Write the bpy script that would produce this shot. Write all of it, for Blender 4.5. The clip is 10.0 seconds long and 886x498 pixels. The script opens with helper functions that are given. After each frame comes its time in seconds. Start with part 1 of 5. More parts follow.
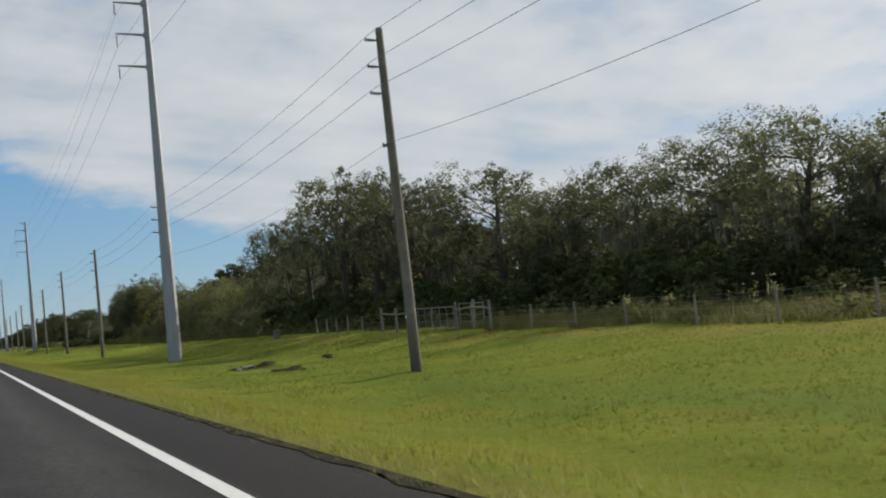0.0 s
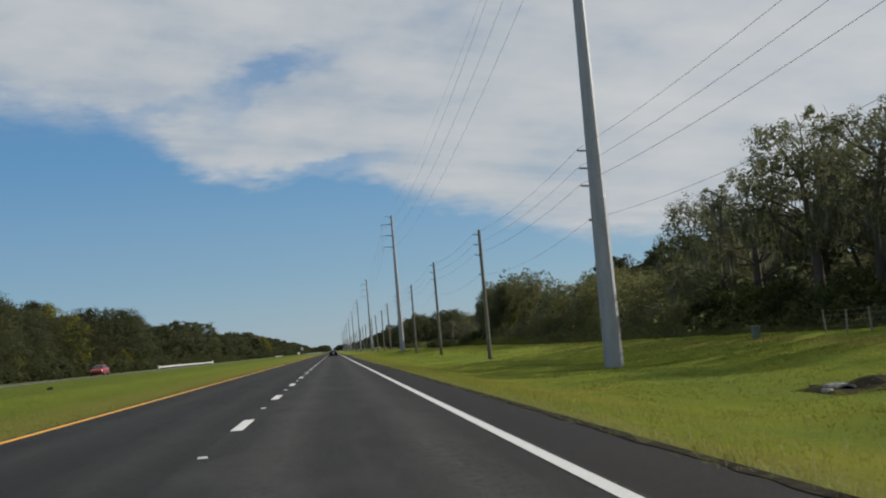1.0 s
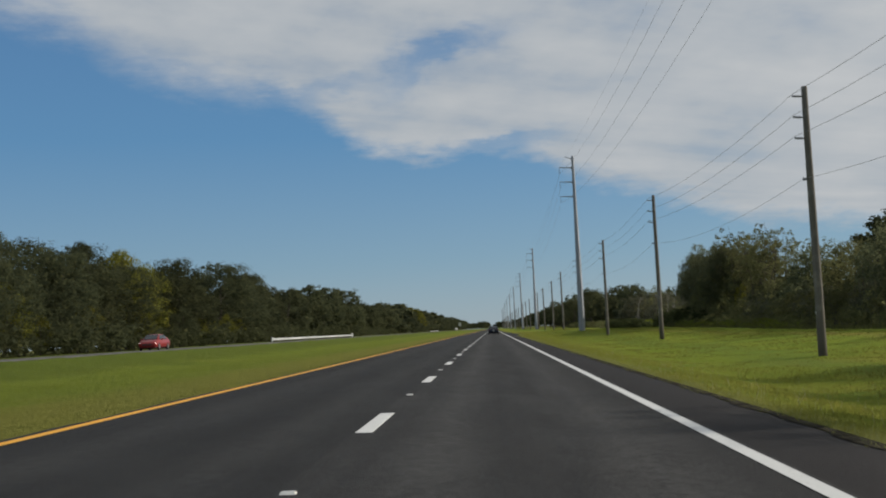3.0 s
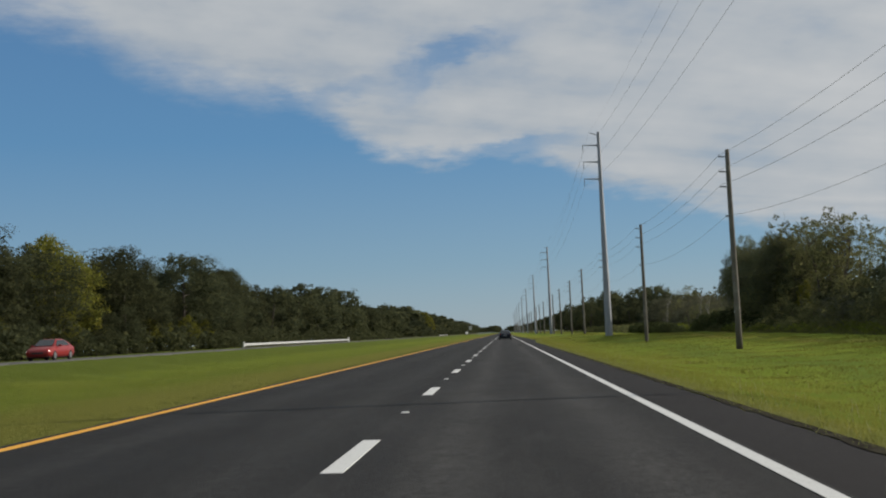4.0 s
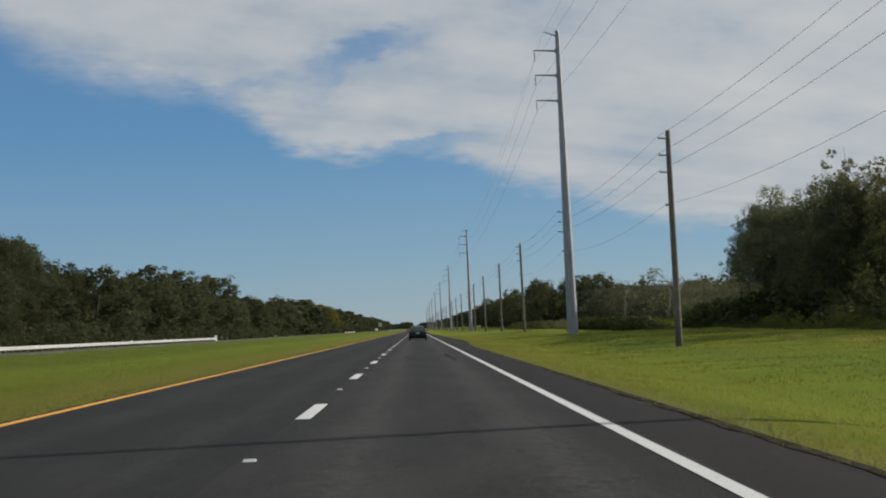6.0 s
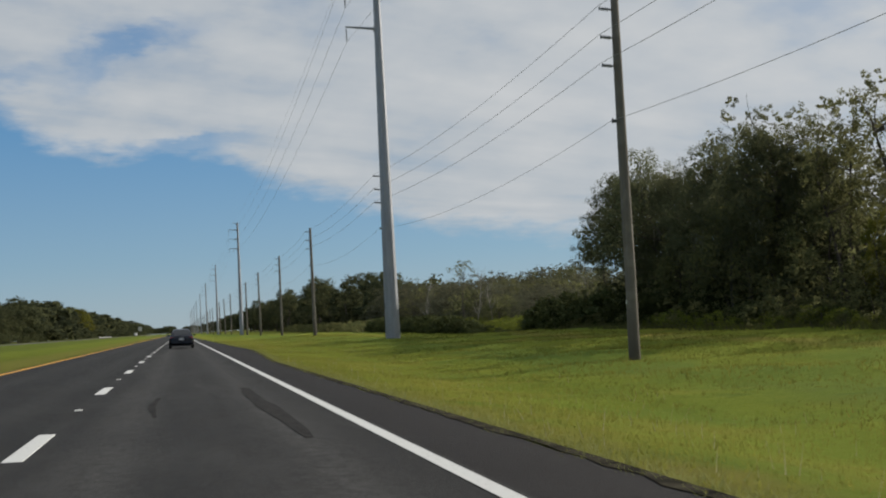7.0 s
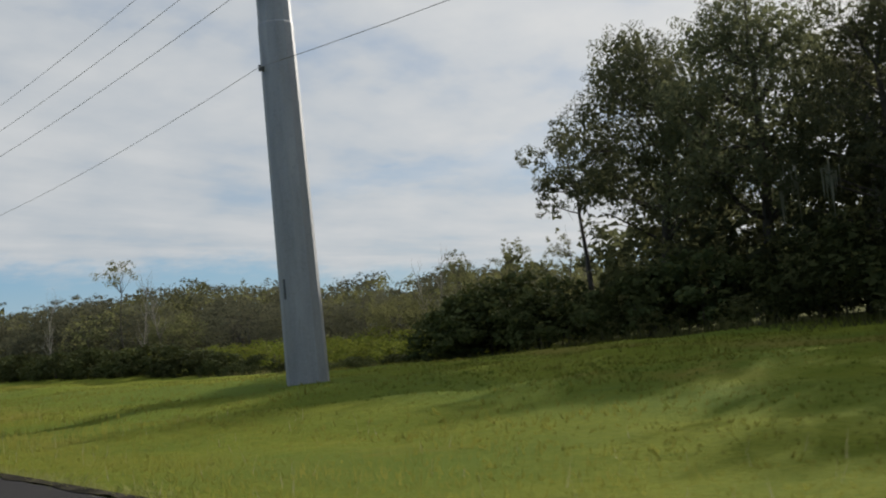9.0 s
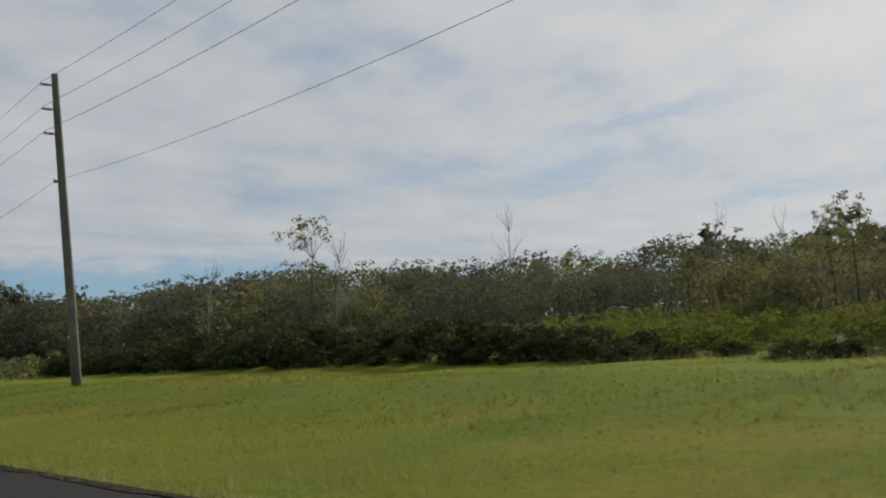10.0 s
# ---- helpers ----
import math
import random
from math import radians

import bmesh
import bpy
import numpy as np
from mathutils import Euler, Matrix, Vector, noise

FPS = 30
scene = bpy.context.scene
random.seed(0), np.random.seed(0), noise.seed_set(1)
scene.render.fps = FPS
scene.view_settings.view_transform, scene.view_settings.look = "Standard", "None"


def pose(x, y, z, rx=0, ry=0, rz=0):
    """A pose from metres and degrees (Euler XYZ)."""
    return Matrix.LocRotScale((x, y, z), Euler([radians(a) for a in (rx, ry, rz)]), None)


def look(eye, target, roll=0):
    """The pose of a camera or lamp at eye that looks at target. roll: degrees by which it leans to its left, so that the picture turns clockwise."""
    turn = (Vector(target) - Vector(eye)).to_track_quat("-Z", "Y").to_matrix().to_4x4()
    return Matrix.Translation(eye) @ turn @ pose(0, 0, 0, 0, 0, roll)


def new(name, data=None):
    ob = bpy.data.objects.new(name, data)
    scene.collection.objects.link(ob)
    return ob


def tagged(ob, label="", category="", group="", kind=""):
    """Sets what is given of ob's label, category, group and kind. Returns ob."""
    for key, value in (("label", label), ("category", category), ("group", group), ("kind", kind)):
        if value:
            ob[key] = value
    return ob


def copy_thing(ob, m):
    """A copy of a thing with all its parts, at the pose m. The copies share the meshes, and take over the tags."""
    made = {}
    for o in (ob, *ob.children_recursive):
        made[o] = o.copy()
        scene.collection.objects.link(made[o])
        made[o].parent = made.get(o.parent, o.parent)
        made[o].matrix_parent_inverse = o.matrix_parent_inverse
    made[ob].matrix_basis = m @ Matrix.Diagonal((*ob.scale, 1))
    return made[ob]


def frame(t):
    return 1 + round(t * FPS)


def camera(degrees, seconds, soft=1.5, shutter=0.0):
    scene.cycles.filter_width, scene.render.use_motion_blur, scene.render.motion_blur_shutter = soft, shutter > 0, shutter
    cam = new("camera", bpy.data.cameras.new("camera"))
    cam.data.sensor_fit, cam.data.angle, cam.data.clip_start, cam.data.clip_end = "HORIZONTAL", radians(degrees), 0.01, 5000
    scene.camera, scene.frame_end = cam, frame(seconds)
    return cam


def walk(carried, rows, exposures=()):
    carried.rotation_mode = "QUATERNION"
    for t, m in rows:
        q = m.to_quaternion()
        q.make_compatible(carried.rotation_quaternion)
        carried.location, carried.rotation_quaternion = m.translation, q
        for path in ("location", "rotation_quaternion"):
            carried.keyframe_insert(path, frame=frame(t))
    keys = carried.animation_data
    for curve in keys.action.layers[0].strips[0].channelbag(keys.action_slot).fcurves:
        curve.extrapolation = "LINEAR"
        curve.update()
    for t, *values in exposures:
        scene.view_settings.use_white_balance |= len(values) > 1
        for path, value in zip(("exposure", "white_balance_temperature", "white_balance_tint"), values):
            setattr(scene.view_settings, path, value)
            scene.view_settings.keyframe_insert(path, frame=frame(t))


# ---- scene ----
cam = camera(41.9, 10.0, soft=2.0, shutter=0.04)
PATH = [
    (0, (0.044, 0.255, 1.263), (0.816, 2.097, 1.36), -5.6),
    (0.5, (-0.03, 14.197, 1.215), (0.436, 16.139, 1.333), -6.1),
    (1, (-0.176, 28.102, 1.212), (0.026, 30.085, 1.371), -5.0),
    (1.5, (-0.265, 41.5, 1.225), (-0.206, 43.493, 1.38), -3.3),
    (2, (-0.301, 55.242, 1.202), (-0.375, 57.235, 1.352), -2.9),
    (2.5, (-0.315, 68.971, 1.179), (-0.386, 70.965, 1.318), -2.9),
    (4, (-0.319, 110.497, 1.195), (-0.417, 112.49, 1.343), -2.6),
    (4.5, (-0.323, 124.167, 1.203), (-0.374, 126.161, 1.354), -2.4),
    (5, (-0.334, 137.974, 1.19), (-0.402, 139.967, 1.343), -3.0),
    (6.5, (-0.278, 180.044, 1.182), (-0.079, 182.031, 1.304), -2.7),
    (7, (-0.262, 194.136, 1.193), (0.187, 196.081, 1.314), -3.0),
]
TURNED = [
    (7.5, (-0.189, 208.223, 1.199), 4.998, 2.909, -24.866),
    (8, (-0.126, 222.205, 1.205), 4.579, 4.609, -29.924),
    (8.5, (-0.052, 236.187, 1.21), 3.473, 7.0, -33.642),
    (9, (0.0, 250.159, 1.219), 3.528, 5.716, -36.924),
    (9.5, (-0.033, 264.24, 1.215), 3.80, 4.9, -37.5),
    (10, (-0.159, 278.441, 1.204), 3.721, 5.0, -35.963),
]
walk(cam, [(t, look(eye, target, roll)) for t, eye, target, roll in PATH]
     + [(t, pose(*eye, 90 + tip, lean, turn)) for t, eye, tip, lean, turn in TURNED],
     exposures=[(0, 0.08), (0.5, 0.02), (1, -0.12), (2, -0.26), (5, -0.23), (6.5, -0.18), (7.5, -0.08), (8.5, -0.06), (9.5, -0.12), (10, -0.24)])

# ---- light: afternoon sun ahead on the right, half the sky under thin cloud ----
SUN_TURN, SUN_UP = 72.5, 24.7
sun = new("sun", bpy.data.lights.new("sun", "SUN"))
sun.data.energy, sun.data.angle, sun.data.color = 5.0, radians(0.6), (1.0, 0.92, 0.80)
to_sun = Vector((math.sin(radians(SUN_TURN)) * math.cos(radians(SUN_UP)), math.cos(radians(SUN_TURN)) * math.cos(radians(SUN_UP)), math.sin(radians(SUN_UP))))
sun.matrix_world = look(to_sun * 500, (0, 0, 0))


class Nodes:
    """Short forms for building a node tree."""

    def __init__(self, tree):
        self.tree = tree
        tree.nodes.clear()

    def add(self, kind, **values):
        node = self.tree.nodes.new(kind)
        if "operation" in values:
            node.operation = values["operation"]
        if "data_type" in values:
            node.data_type, node.blend_type = values["data_type"], values["blend_type"]
        if "interpolation_type" in values:
            node.interpolation_type = values["interpolation_type"]
        for name, v in values.get("inputs", {}).items():
            self.put(v, node.inputs[name])
        return node

    def put(self, v, socket):
        if isinstance(v, bpy.types.NodeSocket):
            self.tree.links.new(v, socket)
        else:
            socket.default_value = v

    def math(self, op, a, b=0.0, c=0.0):
        node = self.add("ShaderNodeMath", operation=op)
        for v, s in zip((a, b, c), node.inputs):
            self.put(v, s)
        return node.outputs[0]

    def noise(self, vector, scale, detail=4.0, rough=0.55):
        return self.add("ShaderNodeTexNoise", inputs={"Vector": vector, "Scale": scale, "Detail": detail, "Roughness": rough}).outputs[0]

    def ramp(self, value, *stops):
        node = self.add("ShaderNodeValToRGB", inputs={"Fac": value})
        e = node.color_ramp.elements
        while len(e) < len(stops):
            e.new(0.5)
        for el, (p, c) in zip(e, stops):
            el.position = p
            el.color = (*c, 1) if isinstance(c, tuple) else (c, c, c, 1)
        return node.outputs[0]

    def mix(self, fac, a, b, how="MIX"):
        node = self.add("ShaderNodeMix", data_type="RGBA", blend_type=how)
        self.put(fac, node.inputs[0])
        for v, s in ((a, node.inputs[6]), (b, node.inputs[7])):
            self.put((*v, 1) if isinstance(v, tuple) else v, s)
        return node.outputs[2]

    def scaled(self, vector, x, y, z):
        return self.add("ShaderNodeVectorMath", operation="MULTIPLY", inputs={0: vector, 1: (x, y, z)}).outputs[0]


def make_world():
    world = bpy.data.worlds.new("sky")
    scene.world = world
    world.use_nodes = True
    n = Nodes(world.node_tree)
    sky = n.add("ShaderNodeTexSky")
    sky.sky_type, sky.sun_disc = "NISHITA", False
    sky.sun_elevation, sky.sun_rotation = radians(SUN_UP), radians(SUN_TURN)
    sky.air_density, sky.dust_density, sky.ozone_density = 1.0, 0.2, 4.0
    way = n.add("ShaderNodeTexCoord").outputs["Generated"]
    xyz = n.add("ShaderNodeSeparateXYZ", inputs={0: way})
    high = xyz.outputs[2]
    up = n.math("MAXIMUM", high, 0.03)
    flat = n.add("ShaderNodeCombineXYZ", inputs={0: n.math("DIVIDE", xyz.outputs[0], up), 1: n.math("DIVIDE", xyz.outputs[1], up), 2: 0.0}).outputs[0]
    # bearing from north and height above the horizon, in degrees
    az = n.math("MULTIPLY", n.math("ARCTAN2", xyz.outputs[0], xyz.outputs[1]), 180 / math.pi)
    el = n.math("MULTIPLY", n.math("ARCSINE", high), 180 / math.pi)
    dome = n.add("ShaderNodeCombineXYZ", inputs={0: az, 1: n.math("MULTIPLY", el, 1.7), 2: 0.0}).outputs[0]

    def swirl(vector, scale, detail, rough, size):
        return n.math("MULTIPLY", n.math("ADD", n.noise(vector, scale, detail, rough), -0.5), size)

    # the cloud sheet ends along a slanting front; beyond it the sky is clear
    front = ((-40, 18.5), (-23, 15.5), (-19.5, 14.7), (-18.3, 13.6), (-14.3, 12.3), (-10, 11.7), (-8.3, 11.0), (-6.9, 9.7), (-5.3, 8.8), (-2.8, 8.5), (0, 8.8), (2, 8.7), (3.7, 7.5), (5.6, 6.95),
             (8.4, 6.1), (10.8, 5.2), (13, 4.5), (17, 4.1), (22, 3.6), (25.5, 3.9), (29, 3.3), (32, 2.4), (45, 1.6), (60, 1.2))
    limit = n.math("MULTIPLY", n.ramp(n.math("DIVIDE", n.math("ADD", az, 40.0), 100.0), *[((a + 40) / 100, e / 20) for a, e in front]), 20.0)
    rough_az = n.math("ADD", az, n.math("ADD", swirl(dome, 0.50, 5, 0.55, 3.4), swirl(dome, 1.4, 4, 0.55, 1.2)))
    rough_el = n.math("ADD", el, n.math("ADD", swirl(n.scaled(dome, 1.0, 1.3, 1.0), 0.45, 5, 0.55, 1.7), swirl(n.scaled(dome, 0.7, 1.6, 1.0), 1.2, 5, 0.58, 1.2)))
    over = n.math("SUBTRACT", rough_el, limit)
    # feathered wisps towards the west, a firmer rim ahead
    feather = n.add("ShaderNodeMapRange", interpolation_type="SMOOTHSTEP", inputs={"Value": az, "From Min": -16.0, "From Max": -4.0, "To Min": 1.25, "To Max": 0.6}).outputs[0]
    cover = n.add("ShaderNodeMapRange", interpolation_type="SMOOTHSTEP", inputs={"Value": n.math("DIVIDE", over, feather), "From Min": -1.0, "From Max": 1.7}).outputs[0]

    def hole(a, e, wide, tall, slope, depth):
        """A ragged thin place in the sheet."""
        u = n.math("DIVIDE", n.math("ADD", rough_az, -a), wide)
        v = n.math("DIVIDE", n.math("SUBTRACT", n.math("ADD", rough_el, -e), n.math("MULTIPLY", n.math("ADD", rough_az, -a), slope)), tall)
        r = n.math("ADD", n.math("MULTIPLY", u, u), n.math("MULTIPLY", v, v))
        return n.math("MULTIPLY", n.math("POWER", 2.718, n.math("MULTIPLY", r, -1.0)), depth)

    gap = hole(-1.4, 14.1, 2.3, 0.62, 0.20, 0.68)
    for more in (hole(-3.7, 12.7, 1.3, 1.2, 0.5, 0.48), hole(-7.6, 12.2, 2.2, 0.5, 0.1, 0.40), hole(1.4, 9.3, 2.4, 0.35, 0.05, 0.45), hole(43.0, 7.0, 2.5, 0.8, 0.1, 0.5), hole(47.0, 9.2, 4.5, 0.5, 0.12, 0.35), hole(36.0, 7.4, 6.0, 0.6, 0.08, 0.30), hole(52.5, 4.9, 4.0, 0.45, 0.06, 0.40)):
        gap = n.math("ADD", gap, more)
    # long streaks that run away ahead
    wind = n.add("ShaderNodeVectorRotate", inputs={"Vector": flat, "Angle": radians(-38)}).outputs[0]
    streak = n.noise(n.scaled(wind, 0.30, 1.05, 1.0), 1.0, 5, 0.55)
    billow = n.noise(n.scaled(dome, 1.0, 1.2, 1.0), 0.20, 5, 0.52)
    body = n.math("ADD", n.math("MULTIPLY", streak, 0.55), n.math("MULTIPLY", billow, 0.45))
    thin = n.ramp(body, (0.34, 0.66), (0.47, 0.93), (0.6, 1.0))
    cover = n.math("MULTIPLY", n.math("MAXIMUM", n.math("SUBTRACT", cover, gap), 0.0), n.add("ShaderNodeMapRange", interpolation_type="SMOOTHSTEP", inputs={"Value": high, "From Min": 0.022, "From Max": 0.055}).outputs[0])
    cloud = n.mix(n.ramp(body, (0.32, 0.0), (0.68, 1.0)), (0.452, 0.496, 0.535), (0.606, 0.632, 0.655))
    # thin cloud glows brighter towards the sun
    glow = n.math("POWER", n.math("MAXIMUM", n.add("ShaderNodeVectorMath", operation="DOT_PRODUCT", inputs={0: way, 1: tuple(to_sun)}).outputs["Value"], 0.0), 6.0)
    cloud = n.mix(n.math("MULTIPLY", glow, 0.8), cloud, (0.95, 0.93, 0.90))
    air = n.ramp(high, (0.0, (0.37, 0.47, 0.545)), (0.06, (0.25, 0.405, 0.53)), (0.17, (0.125, 0.305, 0.515)), (0.35, (0.095, 0.225, 0.45)), (0.9, (0.07, 0.17, 0.40)))
    clear = n.mix(0.25, air, n.mix(1.0, sky.outputs[0], (0.085, 0.098, 0.12), "MULTIPLY"))
    both = n.mix(n.math("MULTIPLY", cover, thin), clear, cloud)
    back = n.add("ShaderNodeBackground", inputs={"Color": both, "Strength": 1.0})
    n.put(back.outputs[0], n.add("ShaderNodeOutputWorld").inputs[0])


make_world()


# ---- materials ----
def material(name, build):
    m = bpy.data.materials.new(name)
    m.use_nodes = True
    n = Nodes(m.node_tree)
    n.put(build(n), n.add("ShaderNodeOutputMaterial").inputs[0])
    return m


def surface(n, colour, rough=0.7, metal=0.0, bump=None, depth=0.01, spec=0.5):
    node = n.add("ShaderNodeBsdfPrincipled", inputs={"Roughness": rough, "Metallic": metal, "Specular IOR Level": spec})
    n.put((*colour, 1) if isinstance(colour, tuple) else colour, node.inputs["Base Color"])
    if bump is not None:
        b = n.add("ShaderNodeBump", inputs={"Height": bump, "Distance": depth, "Strength": 1.0})
        n.put(b.outputs[0], node.inputs["Normal"])
    return node.outputs[0]


def place_of(n):
    return n.add("ShaderNodeTexCoord").outputs["Object"]


def plain(name, colour, rough=0.6, metal=0.0, vary=0.12, scale=6.0, gloss=0.5):
    def build(n):
        p = place_of(n)
        a = n.noise(p, scale, 5)
        b = n.noise(p, scale * 12, 3)
        dark = tuple(c * (1 - 2 * vary) for c in colour)
        light = tuple(min(1, c * (1 + 1.4 * vary)) for c in colour)
        c = n.mix(n.ramp(a, (0.3, 0.0), (0.7, 1.0)), dark, light)
        c = n.mix(n.math("MULTIPLY", b, 0.25), c, dark)
        return surface(n, c, rough, metal, b, 0.004, gloss)
    return material(name, build)


def ground_build(n):
    p = place_of(n)
    axes = n.add("ShaderNodeSeparateXYZ", inputs={0: p}).outputs
    x, y = axes[0], axes[1]
    big = n.noise(p, 0.045, 4)
    mid = n.noise(p, 0.30, 5, 0.62)
    tuft = n.noise(p, 2.2, 5, 0.65)
    fine = n.noise(p, 9.0, 5, 0.7)
    tiny = n.noise(p, 45.0, 3, 0.7)

    def range_of(value, lo, hi):
        return n.add("ShaderNodeMapRange", interpolation_type="SMOOTHSTEP", inputs={"Value": value, "From Min": lo, "From Max": hi}).outputs[0]

    c = n.mix(n.ramp(mid, (0.34, 0.0), (0.66, 1.0)), (0.170, 0.206, 0.028), (0.242, 0.264, 0.036))
    c = n.mix(n.ramp(tuft, (0.42, 0.0), (0.66, 0.4)), c, (0.125, 0.165, 0.022))
    c = n.mix(n.ramp(fine, (0.44, 0.0), (0.70, 0.65)), c, (0.100, 0.138, 0.016))
    # greener, lusher swathes
    c = n.mix(n.ramp(n.noise(p, 0.12, 5, 0.6), (0.50, 0.0), (0.62, 0.6)), c, (0.112, 0.170, 0.030))
    # dry, straw-coloured patches
    dry = n.math("MULTIPLY", n.ramp(n.math("ADD", n.math("MULTIPLY", big, 0.5), n.math("MULTIPLY", mid, 0.5)), (0.53, 0.0), (0.60, 0.8)), n.ramp(tuft, (0.35, 0.2), (0.65, 0.9)))
    c = n.mix(dry, c, (0.255, 0.195, 0.045))
    # a rusty band of seed heads runs a few steps off the pavement
    band = n.math("MULTIPLY", range_of(n.math("ABSOLUTE", n.math("ADD", n.math("ADD", x, n.math("MULTIPLY", mid, -3.0)), -4.1)), 1.3, 0.2), n.ramp(tuft, (0.36, 0.1), (0.62, 0.8)))
    c = n.mix(n.math("MULTIPLY", band, n.ramp(big, (0.40, 0.15), (0.58, 0.6))), c, (0.255, 0.205, 0.042))
    # the verge is a lighter lime green along the middle stretch
    lime = n.math("MULTIPLY", n.math("MULTIPLY", range_of(y, 110.0, 150.0), range_of(y, 235.0, 195.0)), range_of(x, 3.6, 5.5))
    c = n.mix(n.math("MULTIPLY", lime, n.ramp(tuft, (0.30, 0.62), (0.70, 0.30))), c, (0.215, 0.292, 0.036))
    # worn strips of thin grass along both pavement edges
    left = range_of(n.math("ADD", x, n.math("MULTIPLY", mid, 2.5)), -11.5, -5.2)
    right = range_of(n.math("ADD", x, n.math("MULTIPLY", mid, -1.6)), 3.5, 2.4)
    c = n.mix(n.math("MULTIPLY", n.math("MINIMUM", left, right), n.ramp(fine, (0.25, 0.35), (0.65, 0.9))), c, (0.215, 0.185, 0.055))
    # the median: dry and tan by the pavement, green in its trough, rank and dark towards the other road
    ragged = n.math("ADD", x, n.math("MULTIPLY", n.math("ADD", mid, -0.5), 5.0))
    there = range_of(x, -5.9, -6.3)
    c = n.mix(n.math("MULTIPLY", there, 0.8), c, n.mix(tuft, (0.112, 0.148, 0.021), (0.165, 0.188, 0.030)))
    c = n.mix(n.math("MULTIPLY", there, n.math("MULTIPLY", range_of(ragged, -11.5, -7.5), 0.8)), c, n.mix(fine, (0.222, 0.198, 0.050), (0.150, 0.152, 0.034)))
    c = n.mix(n.math("MULTIPLY", range_of(ragged, -17.0, -20.0), 0.5), c, (0.060, 0.085, 0.020))
    # deep woods: leaf litter under the trees
    litter = n.math("MAXIMUM", n.add("ShaderNodeMapRange", inputs={"Value": x, "From Min": 31.0, "From Max": 36.0}).outputs[0], n.add("ShaderNodeMapRange", inputs={"Value": x, "From Min": -40.0, "From Max": -44.0}).outputs[0])
    c = n.mix(litter, c, n.mix(fine, (0.07, 0.075, 0.022), (0.13, 0.12, 0.045)))
    c = n.mix(n.math("MULTIPLY", tiny, 0.35), c, (0.085, 0.115, 0.016))
    # dark weeds in ragged patches down in the ditch
    ditch = n.math("MULTIPLY", n.ramp(n.math("DIVIDE", n.math("ADD", x, -8.0), 18.0), (0.0, 0.0), (0.15, 1.0), (0.85, 1.0), (1.0, 0.0)), n.ramp(n.noise(p, 0.65, 6, 0.68), (0.59, 0.0), (0.68, 0.5)))
    c = n.mix(ditch, c, (0.082, 0.125, 0.026))
    # lush damp strip along the bottom of the ditch, a tan dry one before the fence
    wander = n.math("ADD", x, n.math("MULTIPLY", n.math("ADD", big, -0.5), 9.0))
    c = n.mix(n.math("MULTIPLY", range_of(n.math("ABSOLUTE", n.math("ADD", wander, -12.6)), 3.0, 0.6), n.ramp(mid, (0.35, 0.15), (0.62, 0.6))), c, (0.098, 0.160, 0.034))
    c = n.mix(n.math("MULTIPLY", range_of(n.math("ABSOLUTE", n.math("ADD", wander, -21.8)), 1.8, 0.4), n.ramp(mid, (0.35, 0.1), (0.62, 0.7))), c, (0.245, 0.195, 0.055))
    h = n.math("ADD", n.math("ADD", n.math("MULTIPLY", fine, 0.8), n.math("MULTIPLY", tiny, 0.5)), n.math("MULTIPLY", tuft, 1.3))
    return surface(n, c, 0.95, 0, h, 0.09, 0.03)


